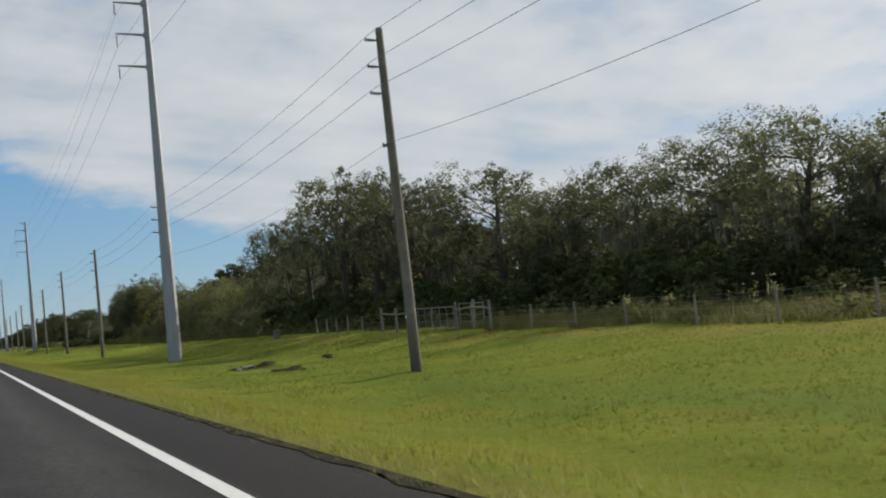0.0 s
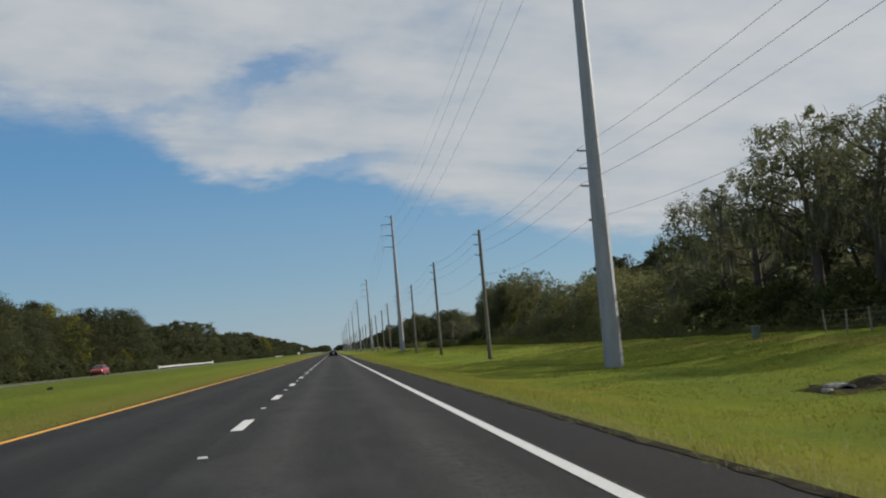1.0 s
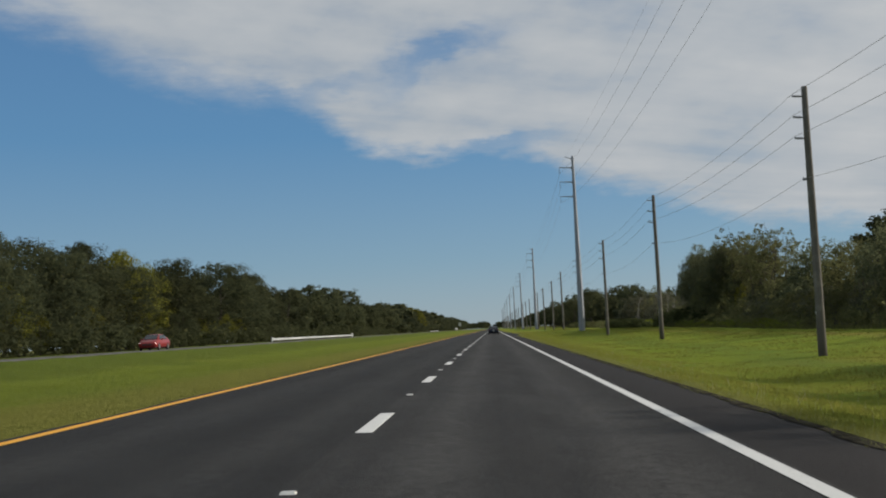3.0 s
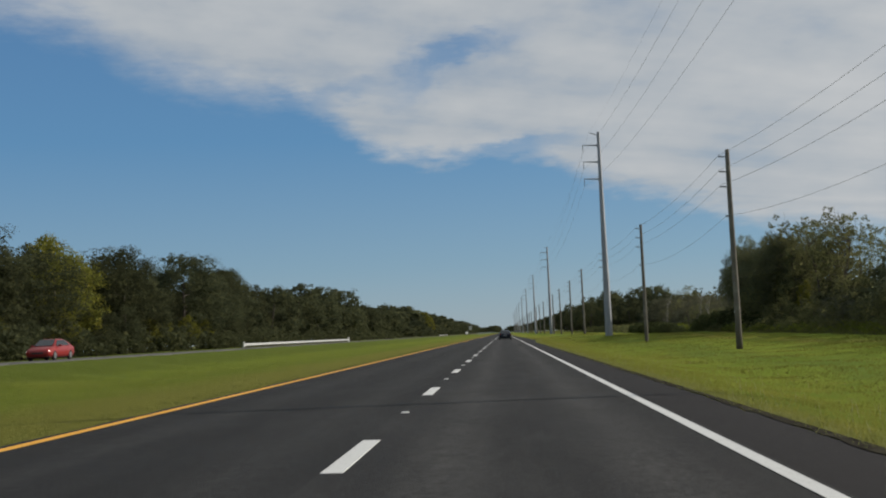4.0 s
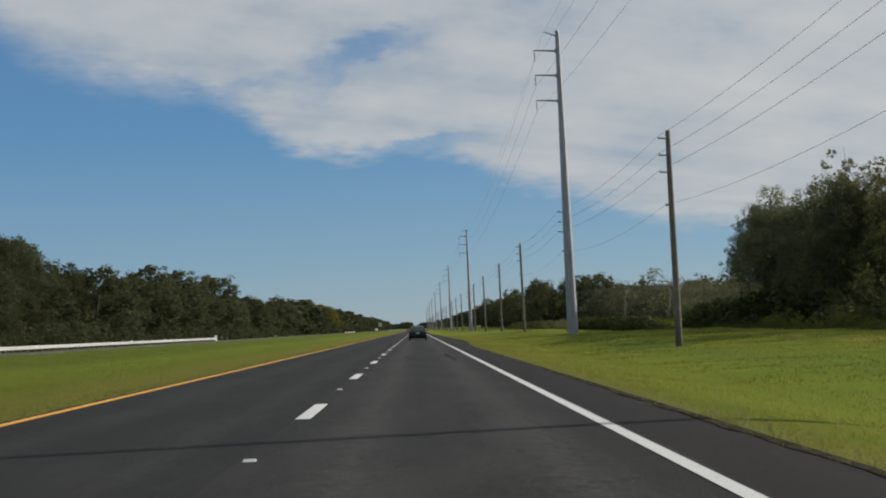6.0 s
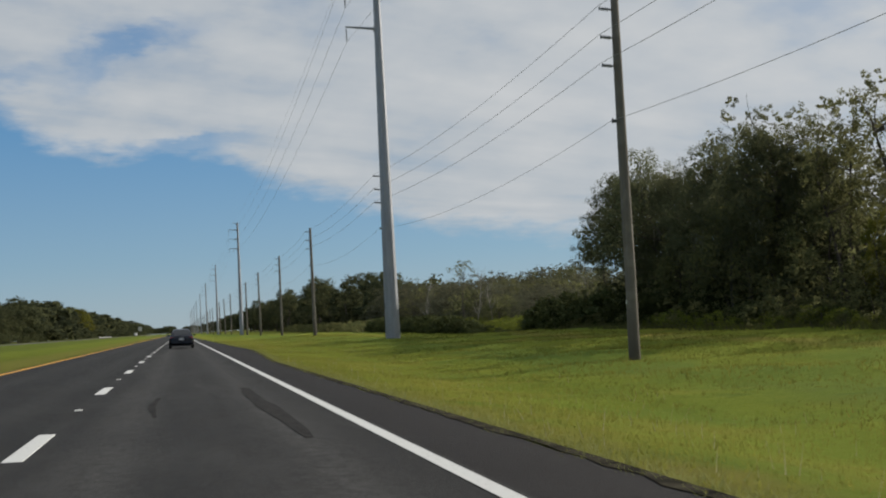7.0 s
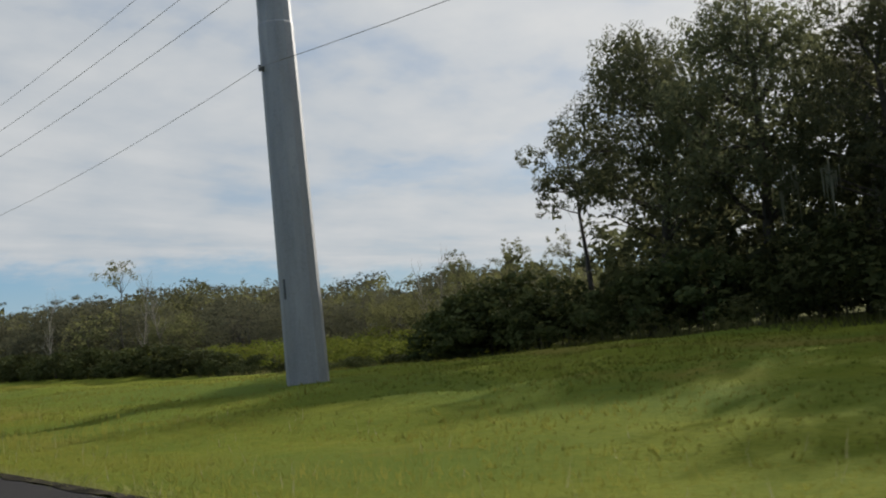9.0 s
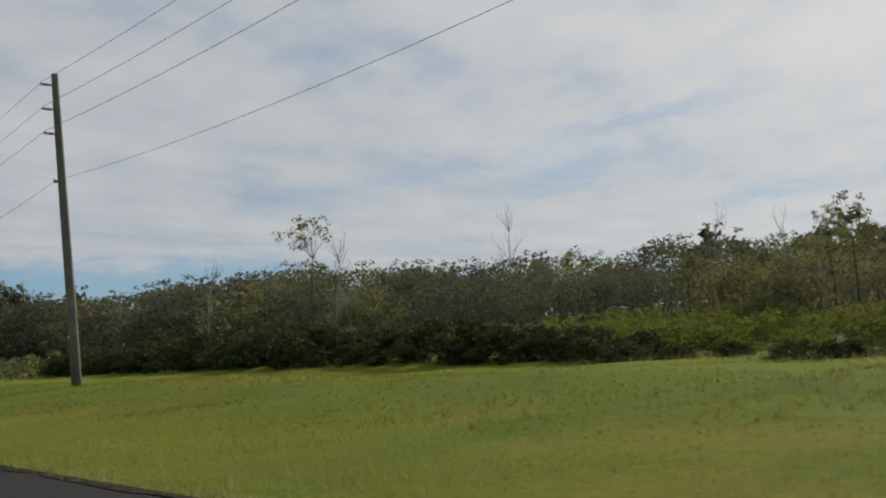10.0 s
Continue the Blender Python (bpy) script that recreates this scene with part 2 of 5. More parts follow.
def asphalt_build(n):
    p = place_of(n)
    x = n.add("ShaderNodeSeparateXYZ", inputs={0: p}).outputs[0]
    long = n.noise(n.scaled(p, 2.6, 0.035, 1.0), 1.0, 6, 0.65)
    patch = n.noise(p, 0.22, 4)
    grain = n.noise(p, 55.0, 4, 0.75)
    coarse = n.noise(n.scaled(p, 1.0, 0.6, 1.0), 9.0, 5, 0.7)
    grit = n.add("ShaderNodeTexVoronoi", inputs={"Vector": p, "Scale": 90.0}).outputs[0]
    c = n.mix(n.ramp(long, (0.32, 0.0), (0.68, 1.0)), (0.010, 0.0097, 0.0092), (0.030, 0.0292, 0.0278))
    # polished wheel tracks
    track = n.math("ABSOLUTE", n.math("SINE", n.math("MULTIPLY", n.math("ADD", x, 0.92), math.pi / 1.83)))
    c = n.mix(n.math("MULTIPLY", n.ramp(track, (0.0, 1.0), (0.85, 0.0)), n.ramp(patch, (0.3, 0.55), (0.7, 1.0))), c, (0.064, 0.0625, 0.0595))
    c = n.mix(n.ramp(coarse, (0.40, 0.0), (0.62, 0.75)), c, (0.013, 0.0128, 0.0125))
    c = n.mix(n.ramp(n.noise(p, 30.0, 2, 0.5), (0.62, 0.0), (0.72, 0.7)), c, (0.12, 0.117, 0.112))
    blot = n.noise(n.scaled(p, 1.0, 0.22, 1.0), 1.1, 5, 0.6)
    c = n.mix(n.ramp(blot, (0.50, 0.0), (0.72, 0.5)), c, (0.058, 0.057, 0.055))
    c = n.mix(n.ramp(blot, (0.28, 0.55), (0.46, 0.0)), c, (0.013, 0.013, 0.0135))
    # the passing lane has a newer, darker course
    passing = n.math("LESS_THAN", n.math("ADD", x, n.math("MULTIPLY", long, 0.06)), -1.9)
    c = n.mix(passing, c, n.mix(1.0, c, (0.58, 0.59, 0.59), "MULTIPLY"))
    # oil drips darken the middle of each lane, and its rims stay unpolished
    drip = n.math("ABSOLUTE", n.math("SINE", n.math("MULTIPLY", n.math("ADD", x, n.math("MULTIPLY", n.noise(n.scaled(p, 0.6, 0.05, 1.0), 1.0, 4), 0.5)), math.pi / 1.83)))
    c = n.mix(n.math("MULTIPLY", n.ramp(drip, (0.0, 1.0), (0.55, 0.0)), n.ramp(long, (0.35, 0.15), (0.6, 0.5))), c, (0.015, 0.0148, 0.0142))
    # the shoulder was paved apart from the lanes and is darker
    seam = n.math("GREATER_THAN", n.math("ADD", x, n.math("MULTIPLY", long, 0.05)), 2.0)
    c = n.mix(n.math("MULTIPLY", seam, 0.75), c, (0.017, 0.0155, 0.015))
    c = n.mix(n.math("MULTIPLY", n.ramp(grain, (0.35, 0.0), (0.75, 1.0)), 0.4), c, (0.075, 0.074, 0.072))
    c = n.mix(n.math("MULTIPLY", seam, 0.9), c, n.mix(1.0, c, (0.72, 0.68, 0.69), "MULTIPLY"))
    return surface(n, c, n.math("ADD", n.math("MULTIPLY", patch, 0.12), 0.70), 0, n.math("ADD", grain, n.math("MULTIPLY", grit, 0.6)), 0.008, 0.11)


def paint_build(colour, worn):
    def build(n):
        p = place_of(n)
        g = n.noise(p, 22.0, 5, 0.7)
        big = n.noise(p, 1.3, 3)
        wear = n.math("MULTIPLY", n.ramp(g, (0.52, 0.0), (0.68, 1.0)), n.ramp(big, (0.35, 0.15), (0.7, 0.8)))
        c = n.mix(wear, colour, worn)
        return surface(n, c, 0.6, 0, g, 0.003, 0.35)
    return build


def leaf_build(dark, light, warm, share=0.38):
    def build(n):
        own = n.add("ShaderNodeObjectInfo").outputs["Random"]
        each = n.add("ShaderNodeNewGeometry").outputs["Random Per Island"]
        p = place_of(n)
        clump = n.noise(p, 0.7, 3)
        c = n.mix(n.math("ADD", n.math("MULTIPLY", each, 0.6), n.math("MULTIPLY", clump, 0.4)), dark, light)
        c = n.mix(n.math("MULTIPLY", n.ramp(each, (0.86, 0.0), (0.97, 1.0)), 0.7), c, warm)
        c = n.mix(n.math("MULTIPLY", own, 0.3), c, tuple(w * 0.7 for w in warm))
        c = n.mix(1.0, c, n.ramp(n.math("FRACT", n.math("MULTIPLY", own, 7.3)), (0.0, 0.62), (1.0, 1.3)), "MULTIPLY")
        body = n.add("ShaderNodeBsdfPrincipled", inputs={"Base Color": c, "Roughness": 0.85, "Specular IOR Level": 0.06})
        thru = n.add("ShaderNodeBsdfTranslucent", inputs={"Color": n.mix(0.35, c, warm)})
        both = n.add("ShaderNodeMixShader", inputs={0: share})
        n.put(body.outputs[0], both.inputs[1])
        n.put(thru.outputs[0], both.inputs[2])
        return both.outputs[0]
    return build


def bark_build(dark, light):
    def build(n):
        p = place_of(n)
        f = n.noise(n.scaled(p, 9.0, 9.0, 1.6), 1.0, 6, 0.7)
        m = n.noise(p, 1.3, 4)
        c = n.mix(f, dark, light)
        c = n.mix(n.ramp(m, (0.55, 0.0), (0.75, 0.6)), c, tuple(v * 1.5 for v in light))
        return surface(n, c, 0.9, 0, f, 0.03, 0.15)
    return build


def pole_wood_build(n):
    p = place_of(n)
    f = n.noise(n.scaled(p, 14.0, 14.0, 0.45), 1.0, 6, 0.65)
    z = n.add("ShaderNodeSeparateXYZ", inputs={0: p}).outputs[2]
    c = n.mix(f, (0.080, 0.070, 0.058), (0.20, 0.185, 0.162))
    c = n.mix(n.ramp(n.noise(p, 1.1, 4), (0.5, 0.0), (0.72, 0.7)), c, (0.26, 0.245, 0.218))
    # creosote stain at the butt
    c = n.mix(n.add("ShaderNodeMapRange", inputs={"Value": n.math("ADD", z, f), "From Min": 2.6, "From Max": 0.4, "To Max": 0.6}).outputs[0], c, (0.06, 0.048, 0.036))
    return surface(n, c, 0.85, 0, f, 0.012, 0.2)


def steel_build(n):
    p = place_of(n)
    a = n.noise(n.scaled(p, 3.0, 3.0, 0.35), 1.0, 5)
    b = n.noise(p, 8.0, 5)
    c = n.mix(n.ramp(a, (0.3, 0.0), (0.7, 1.0)), (0.225, 0.24, 0.265), (0.335, 0.35, 0.38))
    c = n.mix(n.ramp(b, (0.55, 0.0), (0.8, 0.5)), c, (0.19, 0.20, 0.215))
    spangle = n.noise(p, 26.0, 4, 0.65)
    c = n.mix(n.ramp(spangle, (0.45, 0.0), (0.75, 0.45)), c, (0.40, 0.415, 0.44))
    c = n.mix(n.ramp(n.noise(n.scaled(p, 5.0, 5.0, 0.9), 1.0, 6, 0.7), (0.58, 0.0), (0.74, 0.5)), c, (0.165, 0.17, 0.178))
    return surface(n, c, 0.62, 0.35, b, 0.003)


M = {}
M["ground"] = material("mown_grass", ground_build)
M["asphalt"] = material("asphalt", asphalt_build)
M["white"] = material("white_road_paint", paint_build((0.58, 0.585, 0.57), (0.22, 0.215, 0.2)))
M["yellow"] = material("yellow_road_paint", paint_build((0.72, 0.35, 0.015), (0.30, 0.18, 0.04)))
M["oak"] = material("oak_leaves", leaf_build((0.060, 0.074, 0.045), (0.116, 0.136, 0.076), (0.165, 0.165, 0.080), 0.60))
M["wood"] = material("forest_leaves", leaf_build((0.032, 0.042, 0.027), (0.070, 0.086, 0.050), (0.13, 0.13, 0.055), 0.55))
M["pale"] = material("yellow_green_leaves", leaf_build((0.075, 0.088, 0.018), (0.160, 0.165, 0.032), (0.24, 0.21, 0.04)))
M["brush"] = material("brush_leaves", leaf_build((0.072, 0.088, 0.044), (0.138, 0.158, 0.072), (0.20, 0.185, 0.075), 0.64))
M["dry"] = material("dry_brush", leaf_build((0.064, 0.072, 0.050), (0.120, 0.127, 0.084), (0.16, 0.15, 0.085), 0.4))
M["blade"] = material("grass_blades", leaf_build((0.138, 0.168, 0.026), (0.205, 0.234, 0.040), (0.26, 0.24, 0.06), 0.6))
M["fern"] = material("fresh_green_growth", leaf_build((0.075, 0.105, 0.016), (0.150, 0.190, 0.030), (0.20, 0.20, 0.04), 0.4))
# hedge leaf colour is darkened for the shade on its backlit side
M["hedge"] = material("shaded_hedge_leaves", leaf_build((0.032, 0.044, 0.020), (0.072, 0.090, 0.034), (0.11, 0.115, 0.036), 0.18))
M["rubber"] = plain("rubber_smear", (0.030, 0.0292, 0.028), 0.9, 0, 0.4, 9.0, 0.08)
M["scuff"] = plain("scuffed_asphalt", (0.050, 0.049, 0.047), 0.9, 0, 0.4, 8.0, 0.1)
M["straw"] = material("straw_blades", leaf_build((0.130, 0.158, 0.042), (0.205, 0.228, 0.072), (0.26, 0.25, 0.11), 0.6))
M["weed"] = material("weed_leaves", leaf_build((0.095, 0.140, 0.024), (0.145, 0.195, 0.036), (0.17, 0.19, 0.04), 0.55))
M["rank"] = material("rank_grass_blades", leaf_build((0.095, 0.118, 0.040), (0.165, 0.178, 0.066), (0.24, 0.22, 0.10), 0.5))
M["rust"] = material("seeding_grass_blades", leaf_build((0.155, 0.175, 0.032), (0.215, 0.222, 0.046), (0.26, 0.215, 0.06), 0.58))
M["stalk"] = material("pale_stalks", leaf_build((0.30, 0.29, 0.16), (0.45, 0.43, 0.28), (0.5, 0.46, 0.3), 0.4))
M["pine"] = material("dark_needle_leaves", leaf_build((0.028, 0.038, 0.020), (0.062, 0.076, 0.036), (0.10, 0.10, 0.045), 0.35))
M["bark"] = material("grey_bark", bark_build((0.040, 0.034, 0.028), (0.105, 0.094, 0.080)))
M["twig"] = material("bleached_wood", bark_build((0.16, 0.145, 0.125), (0.34, 0.32, 0.28)))
M["moss"] = material("hanging_moss", leaf_build((0.10, 0.105, 0.075), (0.19, 0.195, 0.145), (0.22, 0.21, 0.15), 0.3))
M["pole"] = material("pole_timber", pole_wood_build)
M["steel"] = material("galvanised_steel", steel_build)
M["dark_steel"] = plain("dark_steel", (0.11, 0.115, 0.12), 0.5, 0.6)
M["insulator"] = plain("grey_polymer", (0.20, 0.20, 0.21), 0.45)
M["wire"] = plain("weathered_cable", (0.24, 0.24, 0.245), 0.6, 0.3)
M["rail"] = plain("guardrail_steel", (0.60, 0.61, 0.61), 0.5, 0.25, 0.1, 2.0)
M["post"] = plain("weathered_post", (0.22, 0.19, 0.155), 0.9, 0, 0.25, 9.0)
M["tube"] = plain("painted_gate_tube", (0.24, 0.235, 0.225), 0.6, 0.3)
M["concrete"] = plain("old_concrete", (0.27, 0.26, 0.235), 0.9, 0, 0.3, 4.0)
def soil_build(n):
    p = place_of(n)
    f = n.noise(p, 2.6, 6, 0.7)
    # dark soil, taken darker still to carry the shade under the bank
    c = n.mix(n.noise(p, 9.0, 5), (0.022, 0.019, 0.014), (0.052, 0.042, 0.028))
    c = n.mix(n.ramp(f, (0.53, 0.0), (0.63, 1.0)), c, (0.105, 0.135, 0.018))
    return surface(n, c, 1.0, 0, f, 0.04, 0.02)


M["soil"] = material("shaded_bare_soil", soil_build)
M["rim_strip"] = plain("rim_strip", (0.040, 0.036, 0.025), 1.0, 0, 0.5, 3.0, 0.03)
M["green_box"] = plain("green_enamel", (0.095, 0.135, 0.105), 0.7)
M["navy"] = plain("dark_blue_paint", (0.010, 0.013, 0.022), 0.25, 0.3, 0.05)
M["red"] = plain("red_paint", (0.25, 0.018, 0.016), 0.3, 0.1, 0.05)
M["glass"] = plain("tinted_glass", (0.010, 0.012, 0.014), 0.08, 0, 0.02)
M["tyre"] = plain("tyre_rubber", (0.022, 0.022, 0.022), 0.85)
M["rim"] = plain("alloy_rim", (0.45, 0.45, 0.46), 0.3, 0.9, 0.05)
M["lamp_red"] = plain("red_lens", (0.20, 0.008, 0.008), 0.2)
M["lamp_white"] = plain("clear_lens", (0.75, 0.75, 0.72), 0.15)
def lit_build(n):
    return n.add("ShaderNodeBsdfPrincipled", inputs={"Base Color": (0.8, 0.8, 0.78, 1), "Roughness": 0.15, "Emission Color": (1.0, 0.97, 0.9, 1), "Emission Strength": 2.5}).outputs[0]


M["lamp_lit"] = material("lit_headlamp", lit_build)
M["old_asphalt"] = plain("old_grey_asphalt", (0.115, 0.113, 0.108), 0.9, 0, 0.25, 0.6, 0.1)
M["plate"] = plain("number_plate", (0.55, 0.55, 0.53), 0.5)
M["trim"] = plain("black_plastic", (0.02, 0.02, 0.021), 0.6)
M["marker"] = plain("marker_plastic", (0.62, 0.62, 0.58), 0.4)


# ---- mesh helpers ----
class Geo:
    """Collects vertices and faces of one mesh."""

    def __init__(self):
        self.v, self.f = [], []

    def add(self, verts, faces):
        k = len(self.v)
        self.v.extend(verts)
        self.f.extend([tuple(i + k for i in face) for face in faces])
        return self

    def tube(self, points, radii, sides=8, cap=True):
        pts = [Vector(p) for p in points]
        rings = []
        side = None
        for i, p in enumerate(pts):
            d = (pts[min(i + 1, len(pts) - 1)] - pts[max(i - 1, 0)]).normalized()
            ref = Vector((1, 0, 0)) if abs(d.x) < 0.8 else Vector((0, 1, 0))
            u = d.cross(ref).normalized() if side is None else (side - d * side.dot(d)).normalized()
            side = u
            w = d.cross(u)
            r = radii[i] if hasattr(radii, "__len__") else radii
            rings.append([tuple(p + (u * math.cos(a) + w * math.sin(a)) * r) for a in (2 * math.pi * j / sides for j in range(sides))])
        k = len(self.v)
        for ring in rings:
            self.v.extend(ring)
        for i in range(len(rings) - 1):
            for j in range(sides):
                a, b = k + i * sides + j, k + i * sides + (j + 1) % sides
                self.f.append((a, b, b + sides, a + sides))
        if cap:
            self.f.append(tuple(k + j for j in reversed(range(sides))))
            self.f.append(tuple(k + (len(rings) - 1) * sides + j for j in range(sides)))
        return self

    def box(self, centre, size, turn=0.0, chamfer=0.0):
        hx, hy, hz = (s / 2 for s in size)
        c = min(chamfer, hx * 0.9, hy * 0.9, hz * 0.9)
        m = Matrix.Translation(centre) @ Matrix.Rotation(radians(turn), 4, "Z")
        if c <= 0:
            v = [(x, y, z) for z in (-hz, hz) for x, y in ((-hx, -hy), (hx, -hy), (hx, hy), (-hx, hy))]
            f = [(3, 2, 1, 0), (4, 5, 6, 7), (0, 1, 5, 4), (1, 2, 6, 5), (2, 3, 7, 6), (3, 0, 4, 7)]
        else:
            v, f = [], []
            for z, k in ((-hz, c), (-hz + c, 0), (hz - c, 0), (hz, c)):
                for x, y in ((-hx + c, -hy + k), (hx - c, -hy + k), (hx - k, -hy + c), (hx - k, hy - c), (hx - c, hy - k), (-hx + c, hy - k), (-hx + k, hy - c), (-hx + k, -hy + c)):
                    v.append((x, y, z))
            for i in range(3):
                for j in range(8):
                    a, b = i * 8 + j, i * 8 + (j + 1) % 8
                    f.append((a, b, b + 8, a + 8))
            f.append(tuple(reversed(range(8))))
            f.append(tuple(range(24, 32)))
        return self.add([tuple(m @ Vector(p)) for p in v], f)

    def mesh(self, name, mat, smooth=False):
        me = bpy.data.meshes.new(name)
        me.from_pydata(self.v, [], self.f)
        me.materials.append(mat)
        if smooth:
            me.polygons.foreach_set("use_smooth", [True] * len(me.polygons))
        me.update()
        return me


def part(name, geo, mat, parent, label="", smooth=False):
    ob = new(name, geo if isinstance(geo, bpy.types.Mesh) else geo.mesh(name, mat, smooth))
    ob.parent = parent
    if label:
        tagged(ob, label)
    return ob


def thing(name, geo, mat, label, category, group="", kind="", smooth=False):
    ob = new(name, None if geo is None else (geo if isinstance(geo, bpy.types.Mesh) else geo.mesh(name, mat, smooth)))
    return tagged(ob, label, category, group, kind)


def array_mesh(name, verts, faces, mat):
    """A mesh from arrays of vertices (n, 3) and equal-sided faces (m, k)."""
    me = bpy.data.meshes.new(name)
    verts, faces = np.asarray(verts, dtype=np.float32), np.asarray(faces, dtype=np.int32)
    m, k = faces.shape
    me.vertices.add(len(verts))
    me.vertices.foreach_set("co", verts.ravel())
    me.loops.add(m * k)
    me.loops.foreach_set("vertex_index", faces.ravel())
    me.polygons.add(m)
    me.polygons.foreach_set("loop_start", np.arange(0, m * k, k, dtype=np.int32))
    me.polygons.foreach_set("loop_total", np.full(m, k, dtype=np.int32))
    me.materials.append(mat)
    me.update(calc_edges=True)
    return me


# ---- ground ----
ROAD_L, ROAD_R, CROSS = -6.12, 3.0, 0.02


def road_z(x):
    return -CROSS * (x - 1.83)


def wider(y):
    """How far the paved shoulder reaches past its usual edge: a wider stretch beside the last steel pole."""
    return np.interp(y, [236, 244, 251, 258, 266, 275, 284, 300, 340, 420], [0.03, 0.26, 0.53, 0.76, 0.90, 0.85, 0.67, 0.65, 0.40, 0])


def swell(x, y):
    """Soft rises and hollows of a mown verge."""
    return (0.07 * np.sin(0.31 * x + 0.17 * y + 1.0) * np.sin(0.23 * y - 0.11 * x)
            + 0.045 * np.sin(0.83 * y + 0.4 * x + 2.0) + 0.03 * np.sin(1.31 * x - 0.57 * y) * np.sin(0.9 * y))


def lattice(x, y, size, seed):
    """Smooth random heights, about -1 to 1, on a lattice of that size."""
    u, v = x / size, y / size
    i, j = np.floor(u), np.floor(v)
    fu, fv = u - i, v - j
    fu, fv = fu * fu * (3 - 2 * fu), fv * fv * (3 - 2 * fv)

    def at(a, b):
        q = np.sin(a * 127.1 + b * 311.7 + seed * 74.7) * 43758.5453
        return 2 * (q - np.floor(q)) - 1
    return (at(i, j) * (1 - fu) + at(i + 1, j) * fu) * (1 - fv) + (at(i, j + 1) * (1 - fu) + at(i + 1, j + 1) * fu) * fv


BANKS = ((13.4, 57.6, 1.9, 0.26), (13.3, 50.8, 2.2, 0.20), (16.9, 56.5, 1.5, 0.12), (17.4, 50.5, 1.8, 0.10))


def banks(x, y):
    """Washed-out banks in the ditch, steep towards the road."""
    z = 0.0
    for cx, cy, ry, tall in BANKS:
        u = x - cx - 0.55
        z = z + tall * np.exp(-np.where(u < 0, u / 0.45, u / 1.6) ** 2 - ((y - cy) / ry) ** 2)
    return z


def hummocks(x, y):
    """Tussocks and washed-out hollows in the ditch."""
    zone = np.clip((x - 7.0) / 3.0, 0, 1) * np.clip((25.5 - x) / 3.0, 0, 1)
    rough = np.clip(lattice(x, y, 9.0, 3) + 0.45, 0, 1)
    holes = np.clip(lattice(x, y, 1.9, 5) - 0.45, 0, 1)
    return zone * rough * (0.055 * lattice(x, y, 1.5, 1) + 0.025 * lattice(x, y, 0.9, 2) - 0.30 * holes) + 0.018 * lattice(x, y, 1.2, 7) * np.clip((x - 3.6) / 1.5, 0, 1)


def ground_z(x, y):
    x, y = np.asarray(x, dtype=float), np.asarray(y, dtype=float)
    pole_line = np.interp(y, [37, 88, 134, 183, 229, 262, 275, 322, 420, 700], [-0.9, -0.86, -0.75, -0.55, -0.47, -0.1, 0.08, 0.09, -0.1, -0.2])
    woods = np.interp(y, [30, 52, 85, 165, 202, 226, 259, 272, 284, 298, 310, 325, 345, 420, 700], [-0.35, -0.2, -0.05, -0.28, -0.35, -0.2, -0.1, 0.05, -0.3, -0.75, -0.6, -0.35, -0.2, -0.2, -0.1])
    s = np.clip((x - 3.0) / 5.0, 0, 1)
    near = -0.06 + (pole_line * 0.75 - 0.12) * s * s * (3 - 2 * s)
    k1 = np.clip((x - 8.0) / 6.0, 0, 1)
    k2 = np.clip((x - 14.5) / 10.0, 0, 1)
    k2 = k2 * k2 * (3 - 2 * k2)
    right = (near * (1 - k1) + pole_line * k1) * (1 - k2) + woods * k2
    u = np.clip((-6.1 - x) / 19.9, 0, 1)
    left = 0.12 * (1 - u) + 0.66 * u - 0.42 * np.sin(np.pi * u) ** 2
    mid = -CROSS * (x - 1.83) - 0.05
    z = np.where(x > 3.0, right, np.where(x < -6.1, left, mid))
    away = np.clip(np.maximum(x - 4.0, -8.0 - x) / 5.0, 0, 1) * np.where((x < -25) & (x > -37), 0.0, 1.0)
    z = np.where((x > 3.0) & (x < ROAD_R + 0.1 + wider(y)), np.minimum(z, road_z(x) - 0.05), z)
    return z + swell(x, y) * away + np.where((x > 3.6) & (x < 26), hummocks(x, y) + banks(x, y), 0.0)


def gz(x, y):
    return float(ground_z(x, y))


def build_ground():
    xs = np.concatenate([[-3200, -1600, -800, -400, -200, -120, -80], np.arange(-60, -36, 4.0), np.arange(-36, -6.9, 1.0), [-6.5, -6.2, -6.05, -5, -2, 1, 2.9, 3.05, 3.2], np.arange(3.6, 26, 0.36), np.arange(26, 32, 0.6), np.arange(33, 60, 3.0), [70, 90, 130, 200, 400, 800, 1600, 3200]])
    ys = np.concatenate([[-600, -300, -150, -80, -50], np.arange(-20, 345, 0.7), np.arange(346, 520, 6.0), [560, 620, 700, 850, 1100, 1500, 2200, 3200, 4600]])
    X, Y = np.meshgrid(xs, ys)
    V = np.stack([X, Y, ground_z(X, Y)], -1).reshape(-1, 3)
    nx, ny = len(xs), len(ys)
    i, j = np.meshgrid(np.arange(nx - 1), np.arange(ny - 1))
    a = (j * nx + i).ravel()
    F = np.stack([a, a + 1, a + 1 + nx, a + nx], -1)
    me = array_mesh("ground", V, F, M["ground"])
    me.polygons.foreach_set("use_smooth", [True] * len(me.polygons))
    tagged(new("ground", me), "mown green highway verge with dry yellow patches", "grass", kind="structure")


build_ground()


